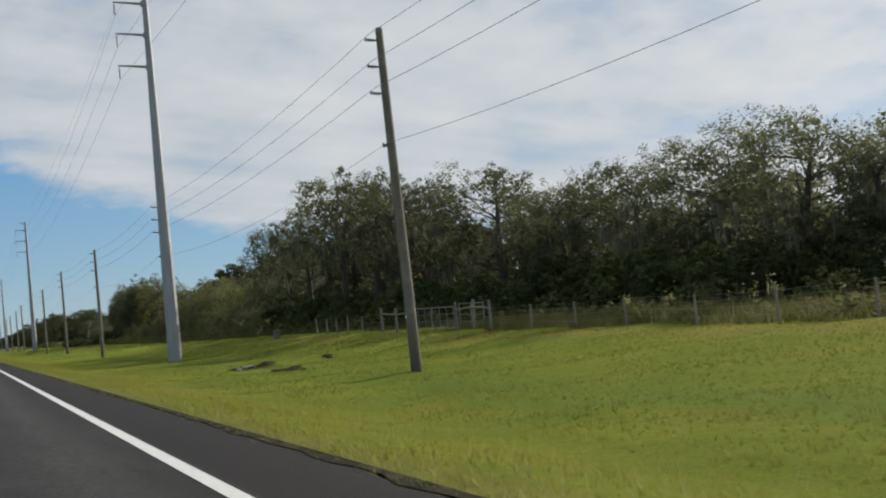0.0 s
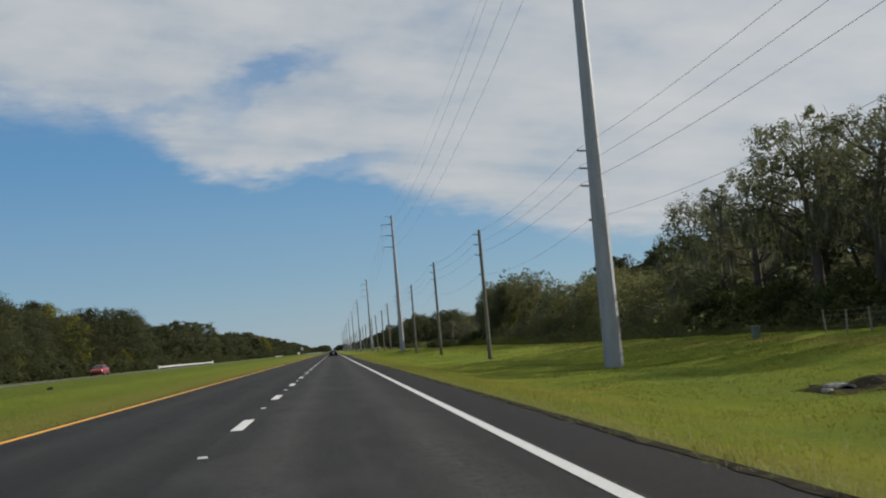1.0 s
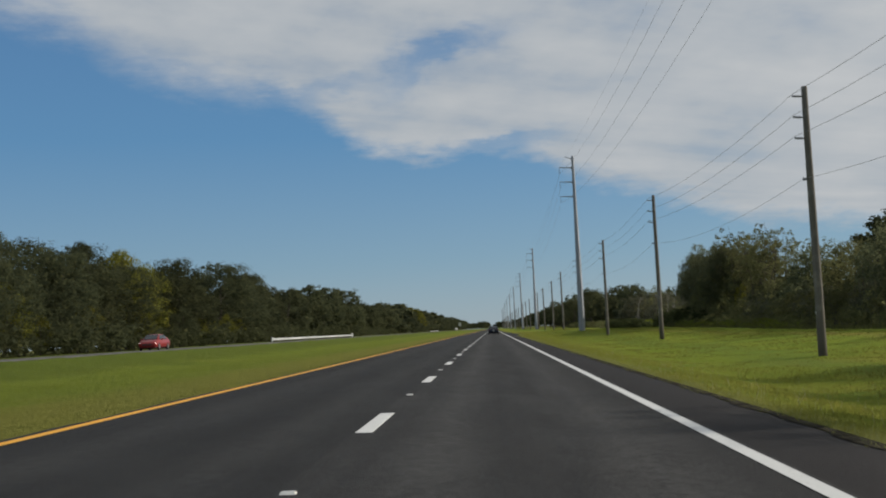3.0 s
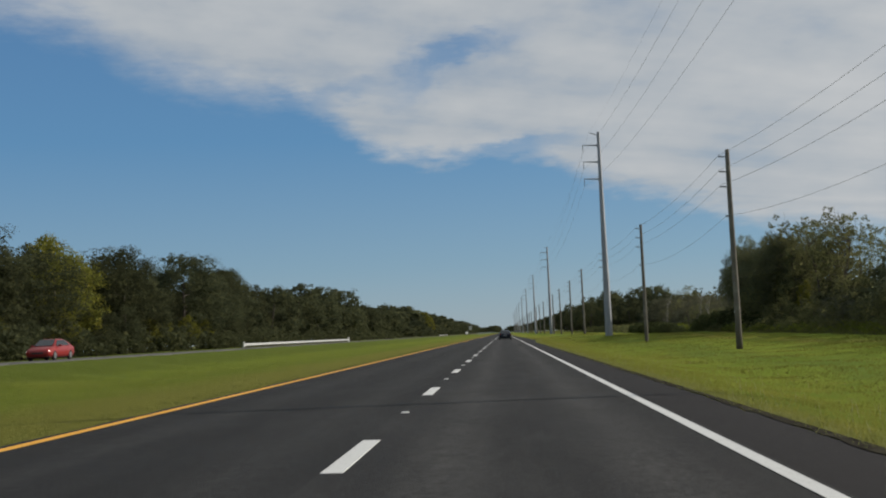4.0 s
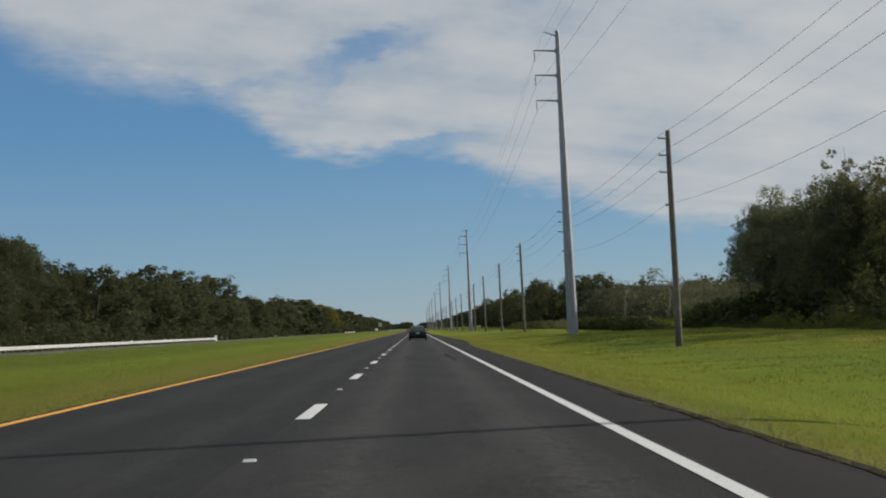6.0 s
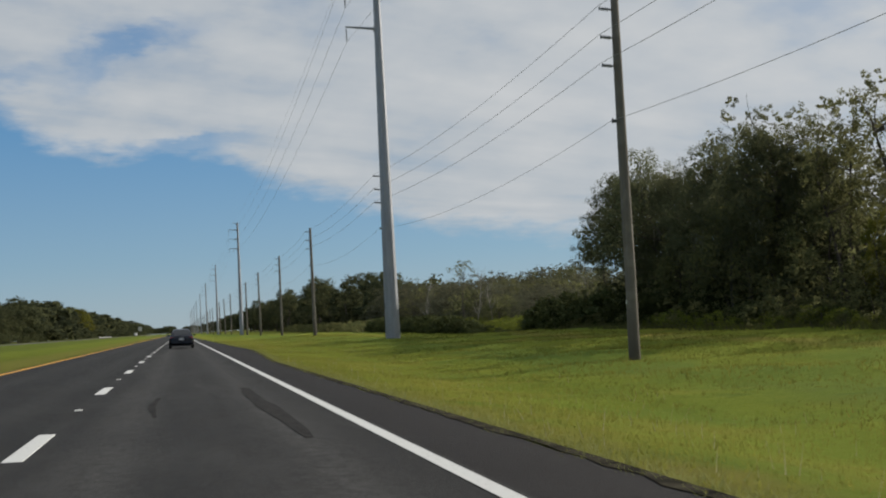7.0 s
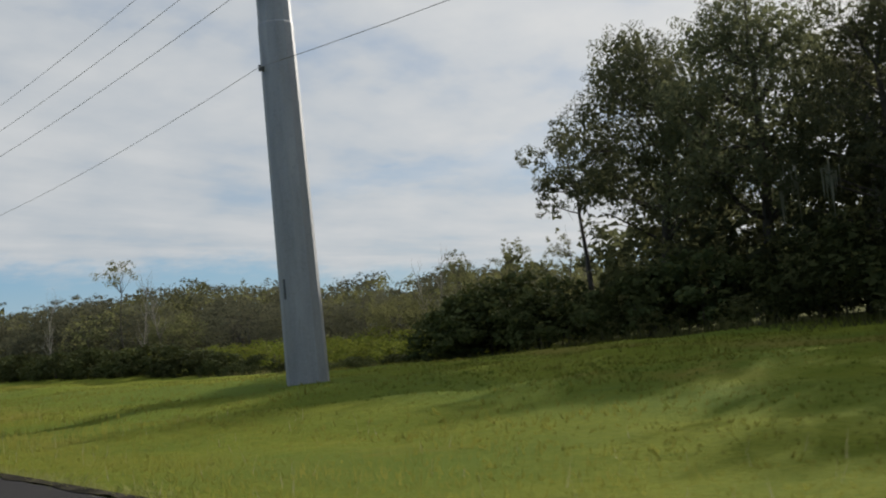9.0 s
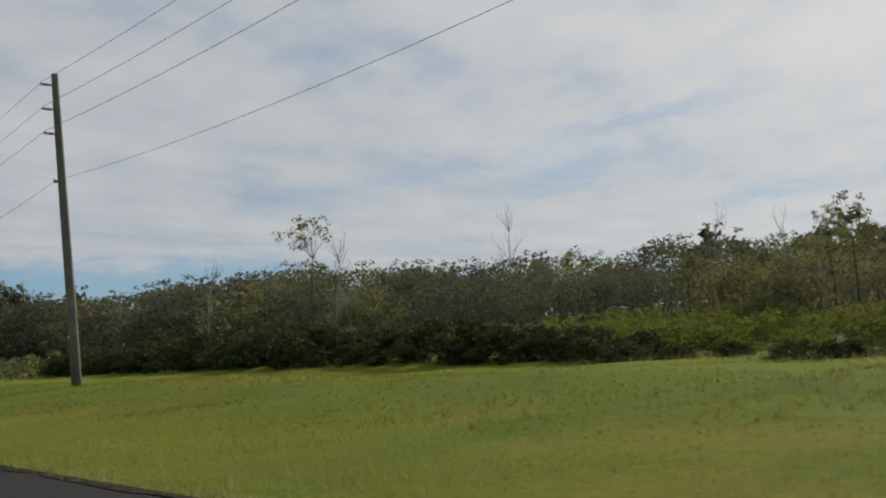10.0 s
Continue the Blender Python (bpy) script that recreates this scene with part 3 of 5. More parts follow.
def strip(x0, x1, ys, lift, wobble=0.0, seed=0):
    """A flat band along the road, with a ragged edge on both sides."""
    rng = random.Random(seed)
    g = Geo()
    for y in ys:
        a, b = x0 - rng.uniform(0, wobble), x1 + rng.uniform(0, wobble) + (float(wider(y)) if wobble else 0)
        g.v.extend([(a, y, road_z(a) + lift - (0.08 if wobble else 0)), (a + wobble, y, road_z(a) + lift), (b - wobble, y, road_z(b) + lift), (b, y, road_z(b) + lift - (0.08 if wobble else 0))] if wobble else [(a, y, road_z(a) + lift), (b, y, road_z(b) + lift)])
    k = 4 if wobble else 2
    for i in range(len(ys) - 1):
        for j in range(k - 1):
            a = i * k + j
            g.f.append((a, a + 1, a + k + 1, a + k))
    return g


ROAD_Y = [-120 + 0.8 * i for i in range(575)] + [341 + 20 * i for i in range(180)]
FAR_Y = [-120, 0, 100, 200, 300, 400, 600, 900, 1500, 2500, 3900]
road = thing("road", strip(ROAD_L, ROAD_R, ROAD_Y, 0.0, 0.09, 3), M["asphalt"], "dark grey asphalt carriageway with a paved shoulder", "road", kind="structure")
part("edge_line", strip(1.755, 1.91, FAR_Y, 0.005), M["white"], road, "solid white edge line")
part("median_line", strip(-5.94, -5.77, FAR_Y, 0.005), M["yellow"], road, "solid yellow edge line")


def edge_dirt():
    """A dark, ragged strip along the rim of the shoulder."""
    rng = random.Random(12)
    g = Geo()
    ys = [0.6 * i for i in range(620)]
    for y in ys:
        b = ROAD_R + float(wider(y))
        lo, hi = b - rng.uniform(0.0, 0.13), b + rng.uniform(0.10, 0.18)
        g.v.extend([(lo, y, road_z(lo) + 0.006), (b + 0.09, y, road_z(b) + 0.005), (hi, y, road_z(b) - 0.03), (hi + 0.1, y, road_z(b) - 0.09)])
    for i in range(len(ys) - 1):
        for j in range(3):
            a = i * 4 + j
            g.f.append((a, a + 1, a + 5, a + 4))
    part("edge_dirt", g, M["rim_strip"], road, "dark strip along the ragged rim of the shoulder")


edge_dirt()
DASH0, STEP = 10.6, 12.19


def build_dashes():
    dash = Geo()
    dash.add([(-0.1, 0, 0.0), (0.1, 0, 0.0), (0.1, 3.0, 0.0), (-0.1, 3.0, 0.0), (-0.095, 0.01, 0.005), (0.095, 0.01, 0.005), (0.095, 2.99, 0.005), (-0.095, 2.99, 0.005)],
             [(4, 5, 6, 7), (0, 1, 5, 4), (1, 2, 6, 5), (2, 3, 7, 6), (3, 0, 4, 7)])
    me = dash.mesh("lane_dash", M["white"])
    stud = Geo()
    stud.add([(-0.06, -0.05, 0), (0.06, -0.05, 0), (0.06, 0.05, 0), (-0.06, 0.05, 0), (-0.05, -0.02, 0.02), (0.05, -0.02, 0.02), (0.05, 0.02, 0.02), (-0.05, 0.02, 0.02)],
             [(4, 5, 6, 7), (0, 1, 5, 4), (1, 2, 6, 5), (2, 3, 7, 6), (3, 0, 4, 7)])
    st = stud.mesh("road_stud", M["marker"])
    for k in range(-4, 62):
        y = DASH0 + STEP * k
        ob = part("lane_dash", me, None, road)
        ob.location = (-1.83, y, road_z(-1.83))
        ob.rotation_euler = (0, math.atan(CROSS), 0)
        if k < 30:
            ob = part("road_stud", st, None, road)
            ob.location = (-1.83, y + 7.35, road_z(-1.83))
    far = Geo()
    for k in range(62, 150):
        y = DASH0 + STEP * k
        far.add([(-1.9, y, road_z(-1.9) + 0.005), (-1.76, y, road_z(-1.76) + 0.005), (-1.76, y + 3, road_z(-1.76) + 0.005), (-1.9, y + 3, road_z(-1.9) + 0.005)], [(0, 1, 2, 3)])
    part("far_lane_dashes", far, M["white"], road)


build_dashes()


def band(x0, x1, z, ys):
    g = Geo()
    for y in ys:
        g.v.extend([(x0 + 0.3, y, z - 0.14), (x0, y, z), (x1, y, z - 0.02), (x1 - 0.3, y, z - 0.16)])
    for i in range(len(ys) - 1):
        for j in range(3):
            a = i * 4 + j
            g.f.append((a + 4, a + 5, a + 1, a))
    return g


opposite = thing("opposite_road", band(-25.9, -34.0, 0.70, FAR_Y), M["old_asphalt"], "grey asphalt carriageway for oncoming traffic beyond the median", "road", kind="structure")


# ---- poles and lines ----
WOOD_Y = [-9.5, 37.3, 134.7, 183.1, 229.7, 322.2, 370.2, 417.0, 462.0]
STEEL_Y = [-98.0, 88.4, 275.2, 497.0]
y = 497.0
while y < 1750:
    WOOD_Y += [y + 47, y + 94, y + 141]
    y += 188
    STEEL_Y.append(y)
POLE_X, STEEL_X = 14.17, 14.49
TIERS = (11.5, 10.55, 9.6)
COMM = 7.87
LIFT = {183.1: 0.42}  # one pole stands a little higher


def arm_insulator(g, z, x0, length, r=0.045):
    """A horizontal post insulator with its sheds, pointing to the road."""
    g.tube([(x0, 0, z), (x0 - length, 0, z + 0.03)], [r * 0.8, r * 0.6], 8)
    n = max(3, int(length / 0.07))
    for i in range(1, n):
        t = i / n
        x = x0 - length * (0.15 + 0.8 * t)
        g.tube([(x, 0, z + 0.03 * t), (x - 0.02, 0, z + 0.03 * t)], [r * 1.5, r * 1.2], 8)
    g.tube([(x0 - length, 0, z - 0.02), (x0 - length, 0, z + 0.09)], 0.035, 6)
    return g


def build_wood_pole():
    base = new("wooden_utility_pole")
    tagged(base, "weathered brown wooden utility pole with short insulators", "utility pole", "wooden poles along the verge")
    shaft = Geo().tube([(0, 0, -0.6), (0, 0, 0.4), (0.01, 0, 3), (0.0, 0.02, 6.5), (-0.01, 0, 10), (0, 0, 12.0), (0, 0, 12.05)], [0.20, 0.195, 0.18, 0.165, 0.145, 0.13, 0.11], 14)
    part("shaft", shaft, M["pole"], base, smooth=True)
    for z in TIERS:
        part("insulator", arm_insulator(Geo(), z + 0.1, -0.12, 0.42), M["insulator"], base, "grey post insulator")
    part("cable_bracket", Geo().box((-0.2, 0, COMM), (0.16, 0.06, 0.10), 0, 0.01).tube([(-0.3, 0, COMM - 0.07), (-0.3, 0, COMM + 0.09)], 0.03, 6), M["dark_steel"], base)
    part("ground_wire", Geo().tube([(0.19, 0.04, 0.0), (0.175, 0.035, 3), (0.15, 0.03, 7)], 0.012, 5), M["wire"], base)
    part("tag", Geo().box((-0.19, -0.03, 1.9), (0.012, 0.09, 0.13), 0, 0.003), M["plate"], base)
    return base


def build_steel_pole():
    base = new("steel_transmission_pole")
    tagged(base, "tall tapered galvanised steel transmission pole with side arms", "transmission pole", "steel poles along the verge")
    part("shaft", Geo().tube([(0, 0, -0.8), (0, 0, 0), (0, 0, 9.0), (0, 0, 9.05), (0, 0, 20.0), (0, 0, 20.05), (0, 0, 29.0), (0, 0, 29.1)], [0.54, 0.53, 0.445, 0.43, 0.31, 0.30, 0.205, 0.185], 12), M["steel"], base)
    for z in (22.3, 24.75, 27.15):
        arm = part("arm", Geo().tube([(-0.18, 0, z), (-1.2, 0, z + 0.07), (-2.35, 0, z + 0.12)], [0.11, 0.085, 0.06], 8).box((-0.24, 0, z), (0.16, 0.34, 0.42), 0, 0.03), M["steel"], base)
        string = Geo().tube([(-2.3, 0, z + 0.08), (-2.3, 0, z - 0.95)], 0.022, 6)
        for i in range(7):
            string.tube([(-2.3, 0, z - 0.12 - 0.11 * i), (-2.3, 0, z - 0.15 - 0.11 * i)], [0.075, 0.05], 8)
        part("insulator_string", string, M["insulator"], arm, "hanging insulator string")
    part("top_arm", Geo().tube([(-0.12, 0, 28.6), (-0.7, 0, 28.85), (-1.3, 0, 29.05)], [0.075, 0.06, 0.045], 8), M["steel"], base)
    for z in TIERS:
        part("insulator", arm_insulator(Geo(), z + 0.1, -0.36, 0.48, 0.05), M["insulator"], base, "grey post insulator")
    part("cable_bracket", Geo().box((-0.45, 0, COMM), (0.2, 0.07, 0.12), 0, 0.01).tube([(-0.56, 0, COMM - 0.07), (-0.56, 0, COMM + 0.09)], 0.03, 6), M["dark_steel"], base)
    part("nameplate", Geo().box((-0.485, -0.1, 2.35), (0.03, 0.07, 0.5), 0, 0.008), M["dark_steel"], base, "narrow dark plate")
    return base


def build_lines():
    wood, steel = build_wood_pole(), build_steel_pole()
    rng = random.Random(11)
    for i, y in enumerate(WOOD_Y):
        x = POLE_X + (0.65 if y > 360 else 0.16 if y > 300 else 0)
        m = Matrix.Translation((x, y, gz(x, y) + LIFT.get(y, 0.0))) @ Matrix.Rotation(radians(rng.uniform(-0.5, 0.5)), 4, "X") @ Matrix.Rotation(radians(rng.uniform(-0.4, 0.4)), 4, "Y")
        if 30 < y < 40:
            m = m @ Matrix.Rotation(radians(-2.8), 4, "X")
        if i == 0:
            wood.matrix_basis = m
        else:
            copy_thing(wood, m)
    for i, y in enumerate(STEEL_Y):
        x = STEEL_X + (0.9 if y > 360 else 0)
        m = Matrix.Translation((x, y, gz(x, y)))
        if i == 0:
            steel.matrix_basis = m
        else:
            copy_thing(steel, m)
    stops = sorted([(y, "w") for y in WOOD_Y] + [(y, "s") for y in STEEL_Y if y > -50])

    def span(g, a, b, sag, r):
        pts = []
        for i in range(17):
            t = i / 16
            p = Vector(a).lerp(Vector(b), t)
            p.z -= sag * 4 * t * (1 - t)
            pts.append(tuple(p))
        g.tube(pts, r, 4, False)

    def ends(y, kind, z):
        if kind == "w":
            x = POLE_X + (0.65 if y > 360 else 0.16 if y > 300 else 0)
            return (x - 0.54, y, gz(x, y) + z + 0.22 + LIFT.get(y, 0.0))
        x = STEEL_X + (0.9 if y > 360 else 0)
        return (x - 0.84, y, gz(x, y) + z + 0.22)
    for z in TIERS:
        line = thing("power_line", None, None, "thin dark overhead power wire strung between poles", "power line", "overhead wires")
        for (y0, k0), (y1, k1) in zip(stops, stops[1:]):
            if y0 < 900:
                g = Geo()
                span(g, ends(y0, k0, z), ends(y1, k1, z), 0.55, 0.010)
                part("wire_span", g, M["wire"], line)
    line = thing("communication_cable", None, None, "thin dark lower cable strung between poles", "cable", "overhead wires")
    for (y0, k0), (y1, k1) in zip(stops, stops[1:]):
        if y0 < 900:
            a, b = ends(y0, k0, COMM - 0.2), ends(y1, k1, COMM - 0.2)
            g = Geo()
            span(g, (a[0] + 0.25, a[1], a[2]), (b[0] + 0.25, b[1], b[2]), 0.75, 0.008)
            part("wire_span", g, M["wire"], line)
    for z in (21.35, 23.8, 26.2, 29.0):
        line = thing("transmission_line", None, None, "long sagging overhead transmission wire", "power line", "overhead wires")
        for y0, y1 in zip(STEEL_Y, STEEL_Y[1:]):
            if y0 < 1000:
                g = Geo()
                x0, x1 = (STEEL_X + (0.9 if q > 360 else 0) - (2.3 if z < 28 else 1.3) for q in (y0, y1))
                span(g, (x0, y0, gz(14.5, y0) + z), (x1, y1, gz(14.5, y1) + z), 3.4 if z < 28 else 2.4, 0.011 if z < 28 else 0.007)
                part("wire_span", g, M["wire"], line)


build_lines()


# ---- trees ----
def leaf_cards(centres, radii, per, size, rng, flat=0.75, outward=None, corners=4):
    """Small pointed leaves scattered round cluster centres, most of them facing outward: arrays for one mesh."""
    outward = np.zeros_like(centres) if outward is None else outward
    centres, radii, outward = np.repeat(centres, per, 0), np.repeat(radii, per), np.repeat(outward, per, 0)
    n = len(centres)
    way = rng.normal(size=(n, 3))
    way /= np.linalg.norm(way, axis=1, keepdims=True) + 1e-9
    pos = centres + way * (radii * rng.uniform(0.15, 1.0, n) ** 0.5)[:, None] * np.array([1, 1, flat])
    face = way * 0.55 + outward * 0.6 + rng.normal(size=(n, 3)) * 0.42
    a = np.cross(face, rng.normal(size=(n, 3)))
    a /= np.linalg.norm(a, axis=1, keepdims=True) + 1e-9
    b = np.cross(a, face)
    b /= np.linalg.norm(b, axis=1, keepdims=True) + 1e-9
    s = size * rng.uniform(0.6, 1.4, n)[:, None]
    if corners == 3:
        V = np.stack([pos - a * s, pos + (b * 0.72 + a * 0.6) * s, pos + (a * 0.6 - b * 0.72) * s], 1).reshape(-1, 3)
    else:
        V = np.stack([pos - a * s, pos + (b * 0.68 - a * 0.15) * s, pos + a * s * 0.9, pos - (b * 0.68 + a * 0.15) * s], 1).reshape(-1, 3)
    return V, np.arange(corners * n).reshape(n, corners)


def branch(g, rng, start, way, length, r0, r1, bend=0.25, steps=5, sides=6):
    p, d = Vector(start), Vector(way).normalized()
    pts, rad = [tuple(p)], [r0]
    for i in range(steps):
        d = (d + Vector(rng.normal(size=3)) * bend * 0.4 + Vector((0, 0, 0.05))).normalized()
        p = p + d * (length / steps)
        pts.append(tuple(p))
        rad.append(r0 + (r1 - r0) * (i + 1) / steps)
    g.tube(pts, rad, sides, False)
    return pts, d


def tree_meshes(name, seed, H, R, low, leaf_mat, lobes, subs, per, leaf, girth=0.25, lean=0.0, moss=0, open_top=0.0, trunks=1, full=0.0, core=26, skip=1, twigs=3, heart=2.4, clump=1.0, bough=0.24, cone=0.0, least=0.26, most=0.44, corners=4):
    """A tapered trunk with limbs that reach into the lobes of the crown; leaf clumps on every lobe: (wood, crown, moss)."""
    rng = np.random.default_rng(seed)
    g, stem_geo = Geo(), Geo()
    depth = (H - low) / 2
    mid = Vector((lean * H * 0.5, 0, low + depth))
    stems = []
    for k in range(trunks):
        foot = (0, 0, -0.3) if trunks == 1 else (rng.uniform(-0.3, 0.3) * R, rng.uniform(-0.3, 0.3) * R, -0.3)
        trunk, _ = branch(stem_geo if k == 0 else g, rng, foot, (lean + rng.normal() * 0.07, rng.normal() * 0.07, 1), H * 0.72, girth, girth * 0.3, 0.16, 7 if skip < 3 else 4, 8 if skip == 1 else 5)
        stems.append(trunk)
    centres, sizes = [], []
    for i in range(lobes):
        z = -0.75 + 1.72 * (i + rng.uniform(0, 1)) / lobes
        az = i * 2.4 + rng.uniform(-0.5, 0.5)
        ring = math.sqrt(max(0.05, 1 - z * z)) * rng.uniform(0.55, 0.82)
        if z < 0:
            ring += full * (rng.uniform(0.6, 0.9) - ring)
        ring *= 1 - cone * max(0, z)
        c = mid + Vector((math.cos(az) * ring * R, math.sin(az) * ring * R, z * depth * rng.uniform(0.62, 0.86)))
        r = R * rng.uniform(least, most) * (1 - open_top * max(0, z) * 0.6)
        r = min(r, max(0.3, c.z - low * 0.5))
        centres.append(c)
        sizes.append(r)
        if i % skip:
            continue
        stem = stems[i % trunks]
        near = min(range(1, len(stem)), key=lambda q: abs(stem[q][2] - (c.z - 0.35 * (c - mid).length)))
        s = Vector(stem[near])
        d = c - s
        limb, _ = branch(g, rng, s, d + Vector((0, 0, -0.1)), d.length, girth * bough, girth * 0.06, 0.35, 5, 5 if skip == 1 else 4)
        for q in range(twigs):
            branch(g, rng, limb[2 + q], d.normalized() + Vector(rng.normal(size=3)) * 0.7, r * 1.0, girth * 0.06, girth * 0.025, 0.5, 3, 4)
    C, S, D = [], [], []
    for c, r in zip(centres, sizes):
        n = max(4, int(subs * (r / (0.35 * R)) ** 2))
        way = rng.normal(size=(n, 3))
        way[:, 2] = way[:, 2] * 0.8 + 0.25
        way /= np.linalg.norm(way, axis=1, keepdims=True)
        C.append(np.array(c) + way * r * rng.uniform(0.62, 1.0, n)[:, None] * np.array([1, 1, 0.85]))
        S.append(r * clump * rng.uniform(0.24, 0.44, n))
        D.append(way)
    C, S, D = np.concatenate(C), np.concatenate(S), np.concatenate(D)
    V, F = leaf_cards(C, S, per, leaf, rng, 0.8, D, corners)
    # larger, shaded leaves fill the heart of every lobe
    V1, F1 = leaf_cards(np.array([tuple(c) for c in centres]), np.array(sizes) * 0.72, core, leaf * heart, rng, 0.85, None, corners)
    V, F = np.concatenate([V, V1]), np.concatenate([F, F1 + len(V)])
    crown = array_mesh(name + "_crown", V, F, leaf_mat)
    beard = None
    if moss:
        under = C[C[:, 2] < low + (H - low) * 0.6]
        pick = under[rng.integers(0, len(under), moss)]
        n = moss * 16
        p = np.repeat(pick, 16, 0) + rng.normal(size=(n, 3)) * np.array([0.22, 0.22, 0.15])
        L = rng.uniform(0.4, 1.6, n)[:, None]
        w = rng.normal(size=(n, 3)) * np.array([0.045, 0.045, 0])
        V2 = np.stack([p - w, p + w, p + w * 0.6 - L * np.array([0, 0, 0.6]), p - L * np.array([0, 0, 1.0])], 1).reshape(-1, 3)
        beard = array_mesh(name + "_moss", V2, np.arange(4 * n).reshape(n, 4), M["moss"])
    return stem_geo.mesh(name + "_trunk", M["bark"], True), crown, beard, g.mesh(name + "_limbs", M["bark"], True)


KINDS = {}


def make_kind(key, *args, **kw):
    KINDS[key] = tree_meshes(key, *args, **kw)


# key: seed, height, crown radius, lowest leaves, leaf material, lobes, clumps on a lobe, leaves in a clump, leaf size
for i in range(5):
    make_kind(f"oak{i}", 20 + i, 12.0, 5.0, 1.2 - 0.2 * i, M["oak"], 31, 18, 38, 0.066, corners=3, girth=0.40, lean=(-0.12, 0.1, 0.0, 0.16, -0.05)[i], moss=24, full=0.5, core=64, twigs=3, heart=2.3, clump=0.78, bough=0.15, least=0.20, most=0.44)
for i in (5, 6):
    make_kind(f"oak{i}", 20 + i, 12.0, 5.0, 2.6, M["oak"], 21, 17, 54, 0.062, corners=3, girth=0.40, lean=(0.1, -0.08)[i - 5], moss=20, full=0.3, core=56, twigs=3, heart=2.2, clump=0.80, bough=0.20, least=0.15, most=0.36)
for i in range(3):
    make_kind(f"backoak{i}", 30 + i, 12.0, 5.0, 0.6, M["oak"], 23, 9, 18, 0.13, corners=3, girth=0.34, full=1.0, core=30, skip=2, twigs=1)
for i in range(3):
    make_kind(f"edgeoak{i}", 33 + i, 12.0, 4.6, (2.6, 1.0, 0.6)[i], M["oak"], 32, 18, 58, 0.054, corners=3, girth=0.30, lean=(-0.06, 0.05, 0.0)[i], moss=3, full=0.6, core=140, twigs=3, heart=2.3, clump=0.75, cone=0.4)
make_kind("bough0", 39, 9.5, 2.5, 4.6, M["oak"], 17, 12, 40, 0.054, corners=3, girth=0.16, lean=0.14, core=40, twigs=2, heart=2.0, clump=0.8)
for i in range(3):
    make_kind(f"slim{i}", 40 + i, 13.0, 2.6, 4.0, M["brush"], 19, 10, 34, 0.058, girth=0.15, open_top=0.5, core=10)
make_kind("umbrella0", 45, 9.0, 1.9, 6.4, M["brush"], 9, 6, 14, 0.062, girth=0.10, lean=0.12, core=4)
for i in range(3):
    make_kind(f"thicket{i}", 50 + i, 9.0, 4.0, 0.2, M["brush"], 23, 11, 34, 0.072, girth=0.13, trunks=3, full=1.0, core=36, skip=2, twigs=1, corners=3)
for i in range(5):
    make_kind(f"forest{i}", 60 + i, 12.0, 4.0 + 0.2 * i, 0.1 + 0.2 * i, M["wood"], 25, 11, 46, 0.076, girth=0.22, full=1.0, core=120, skip=4, twigs=0, heart=2.1, least=0.28, most=0.46, corners=3)
for i in range(2):
    make_kind(f"pale{i}", 70 + i, 11.5, 4.4, 0.3, M["pale"], 25, 10, 40, 0.078, girth=0.2, full=1.0, core=90, skip=4, twigs=0, corners=3)
for i in range(3):
    make_kind(f"far{i}", 80 + i, 12.0, 4.6, 0.0, M["wood"], 20, 9, 24, 0.135, girth=0.25, full=1.0, core=56, skip=9, twigs=0, corners=3)
for i in range(3):
    make_kind(f"bush{i}", 90 + i, 2.2, 1.5, 0.0, M["brush"], 10, 6, 10, 0.066, girth=0.04, trunks=2, full=1.0, core=8, skip=5, twigs=0, corners=3)
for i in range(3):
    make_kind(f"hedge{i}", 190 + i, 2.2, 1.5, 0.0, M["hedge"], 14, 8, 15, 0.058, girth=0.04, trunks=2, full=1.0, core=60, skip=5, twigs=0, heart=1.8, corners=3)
for i in range(2):
    make_kind(f"fern{i}", 94 + i, 2.2, 1.6, 0.0, M["fern"], 10, 6, 12, 0.055, girth=0.03, trunks=2, full=1.0, core=22, skip=5, twigs=0, heart=1.6, corners=3)
for i in range(3):
    make_kind(f"scrub{i}", 100 + i, 4.6, 2.6, 0.0, M["dry"] if i else M["brush"], 16, 8, 14, 0.072, girth=0.05, trunks=3, full=1.0, core=22, skip=3, twigs=1, heart=1.7, corners=3)
for i in range(3):
    make_kind(f"fine{i}", 120 + i, 4.6, 2.6, 0.0, M["dry"] if i else M["brush"], 18, 11, 18, 0.052, girth=0.05, trunks=4, full=1.0, core=56, skip=1, twigs=2, heart=1.6, corners=3)
for i in range(3):
    make_kind(f"pine{i}", 130 + i, 13.0, 3.4, 7.2, M["pine"], 13, 8, 18, 0.14, girth=0.2, core=24)
for i in range(3):
    make_kind(f"dist{i}", 110 + i, 12.0, 5.0, 0.0, M["wood"], 14, 5, 4, 0.55, girth=0.25, full=1.0, core=7, skip=12, twigs=0, corners=3)
for i in range(2):
    make_kind(f"mid{i}", 140 + i, 12.0, 5.0, 0.0, M["wood"], 16, 6, 7, 0.32, girth=0.25, full=1.0, core=12, skip=12, twigs=0, corners=3)
for i in range(2):
    make_kind(f"under{i}", 115 + i, 3.0, 2.2, 0.0, M["wood"], 9, 5, 16, 0.095, girth=0.05, full=1.0, core=10, skip=12, twigs=0, corners=3)


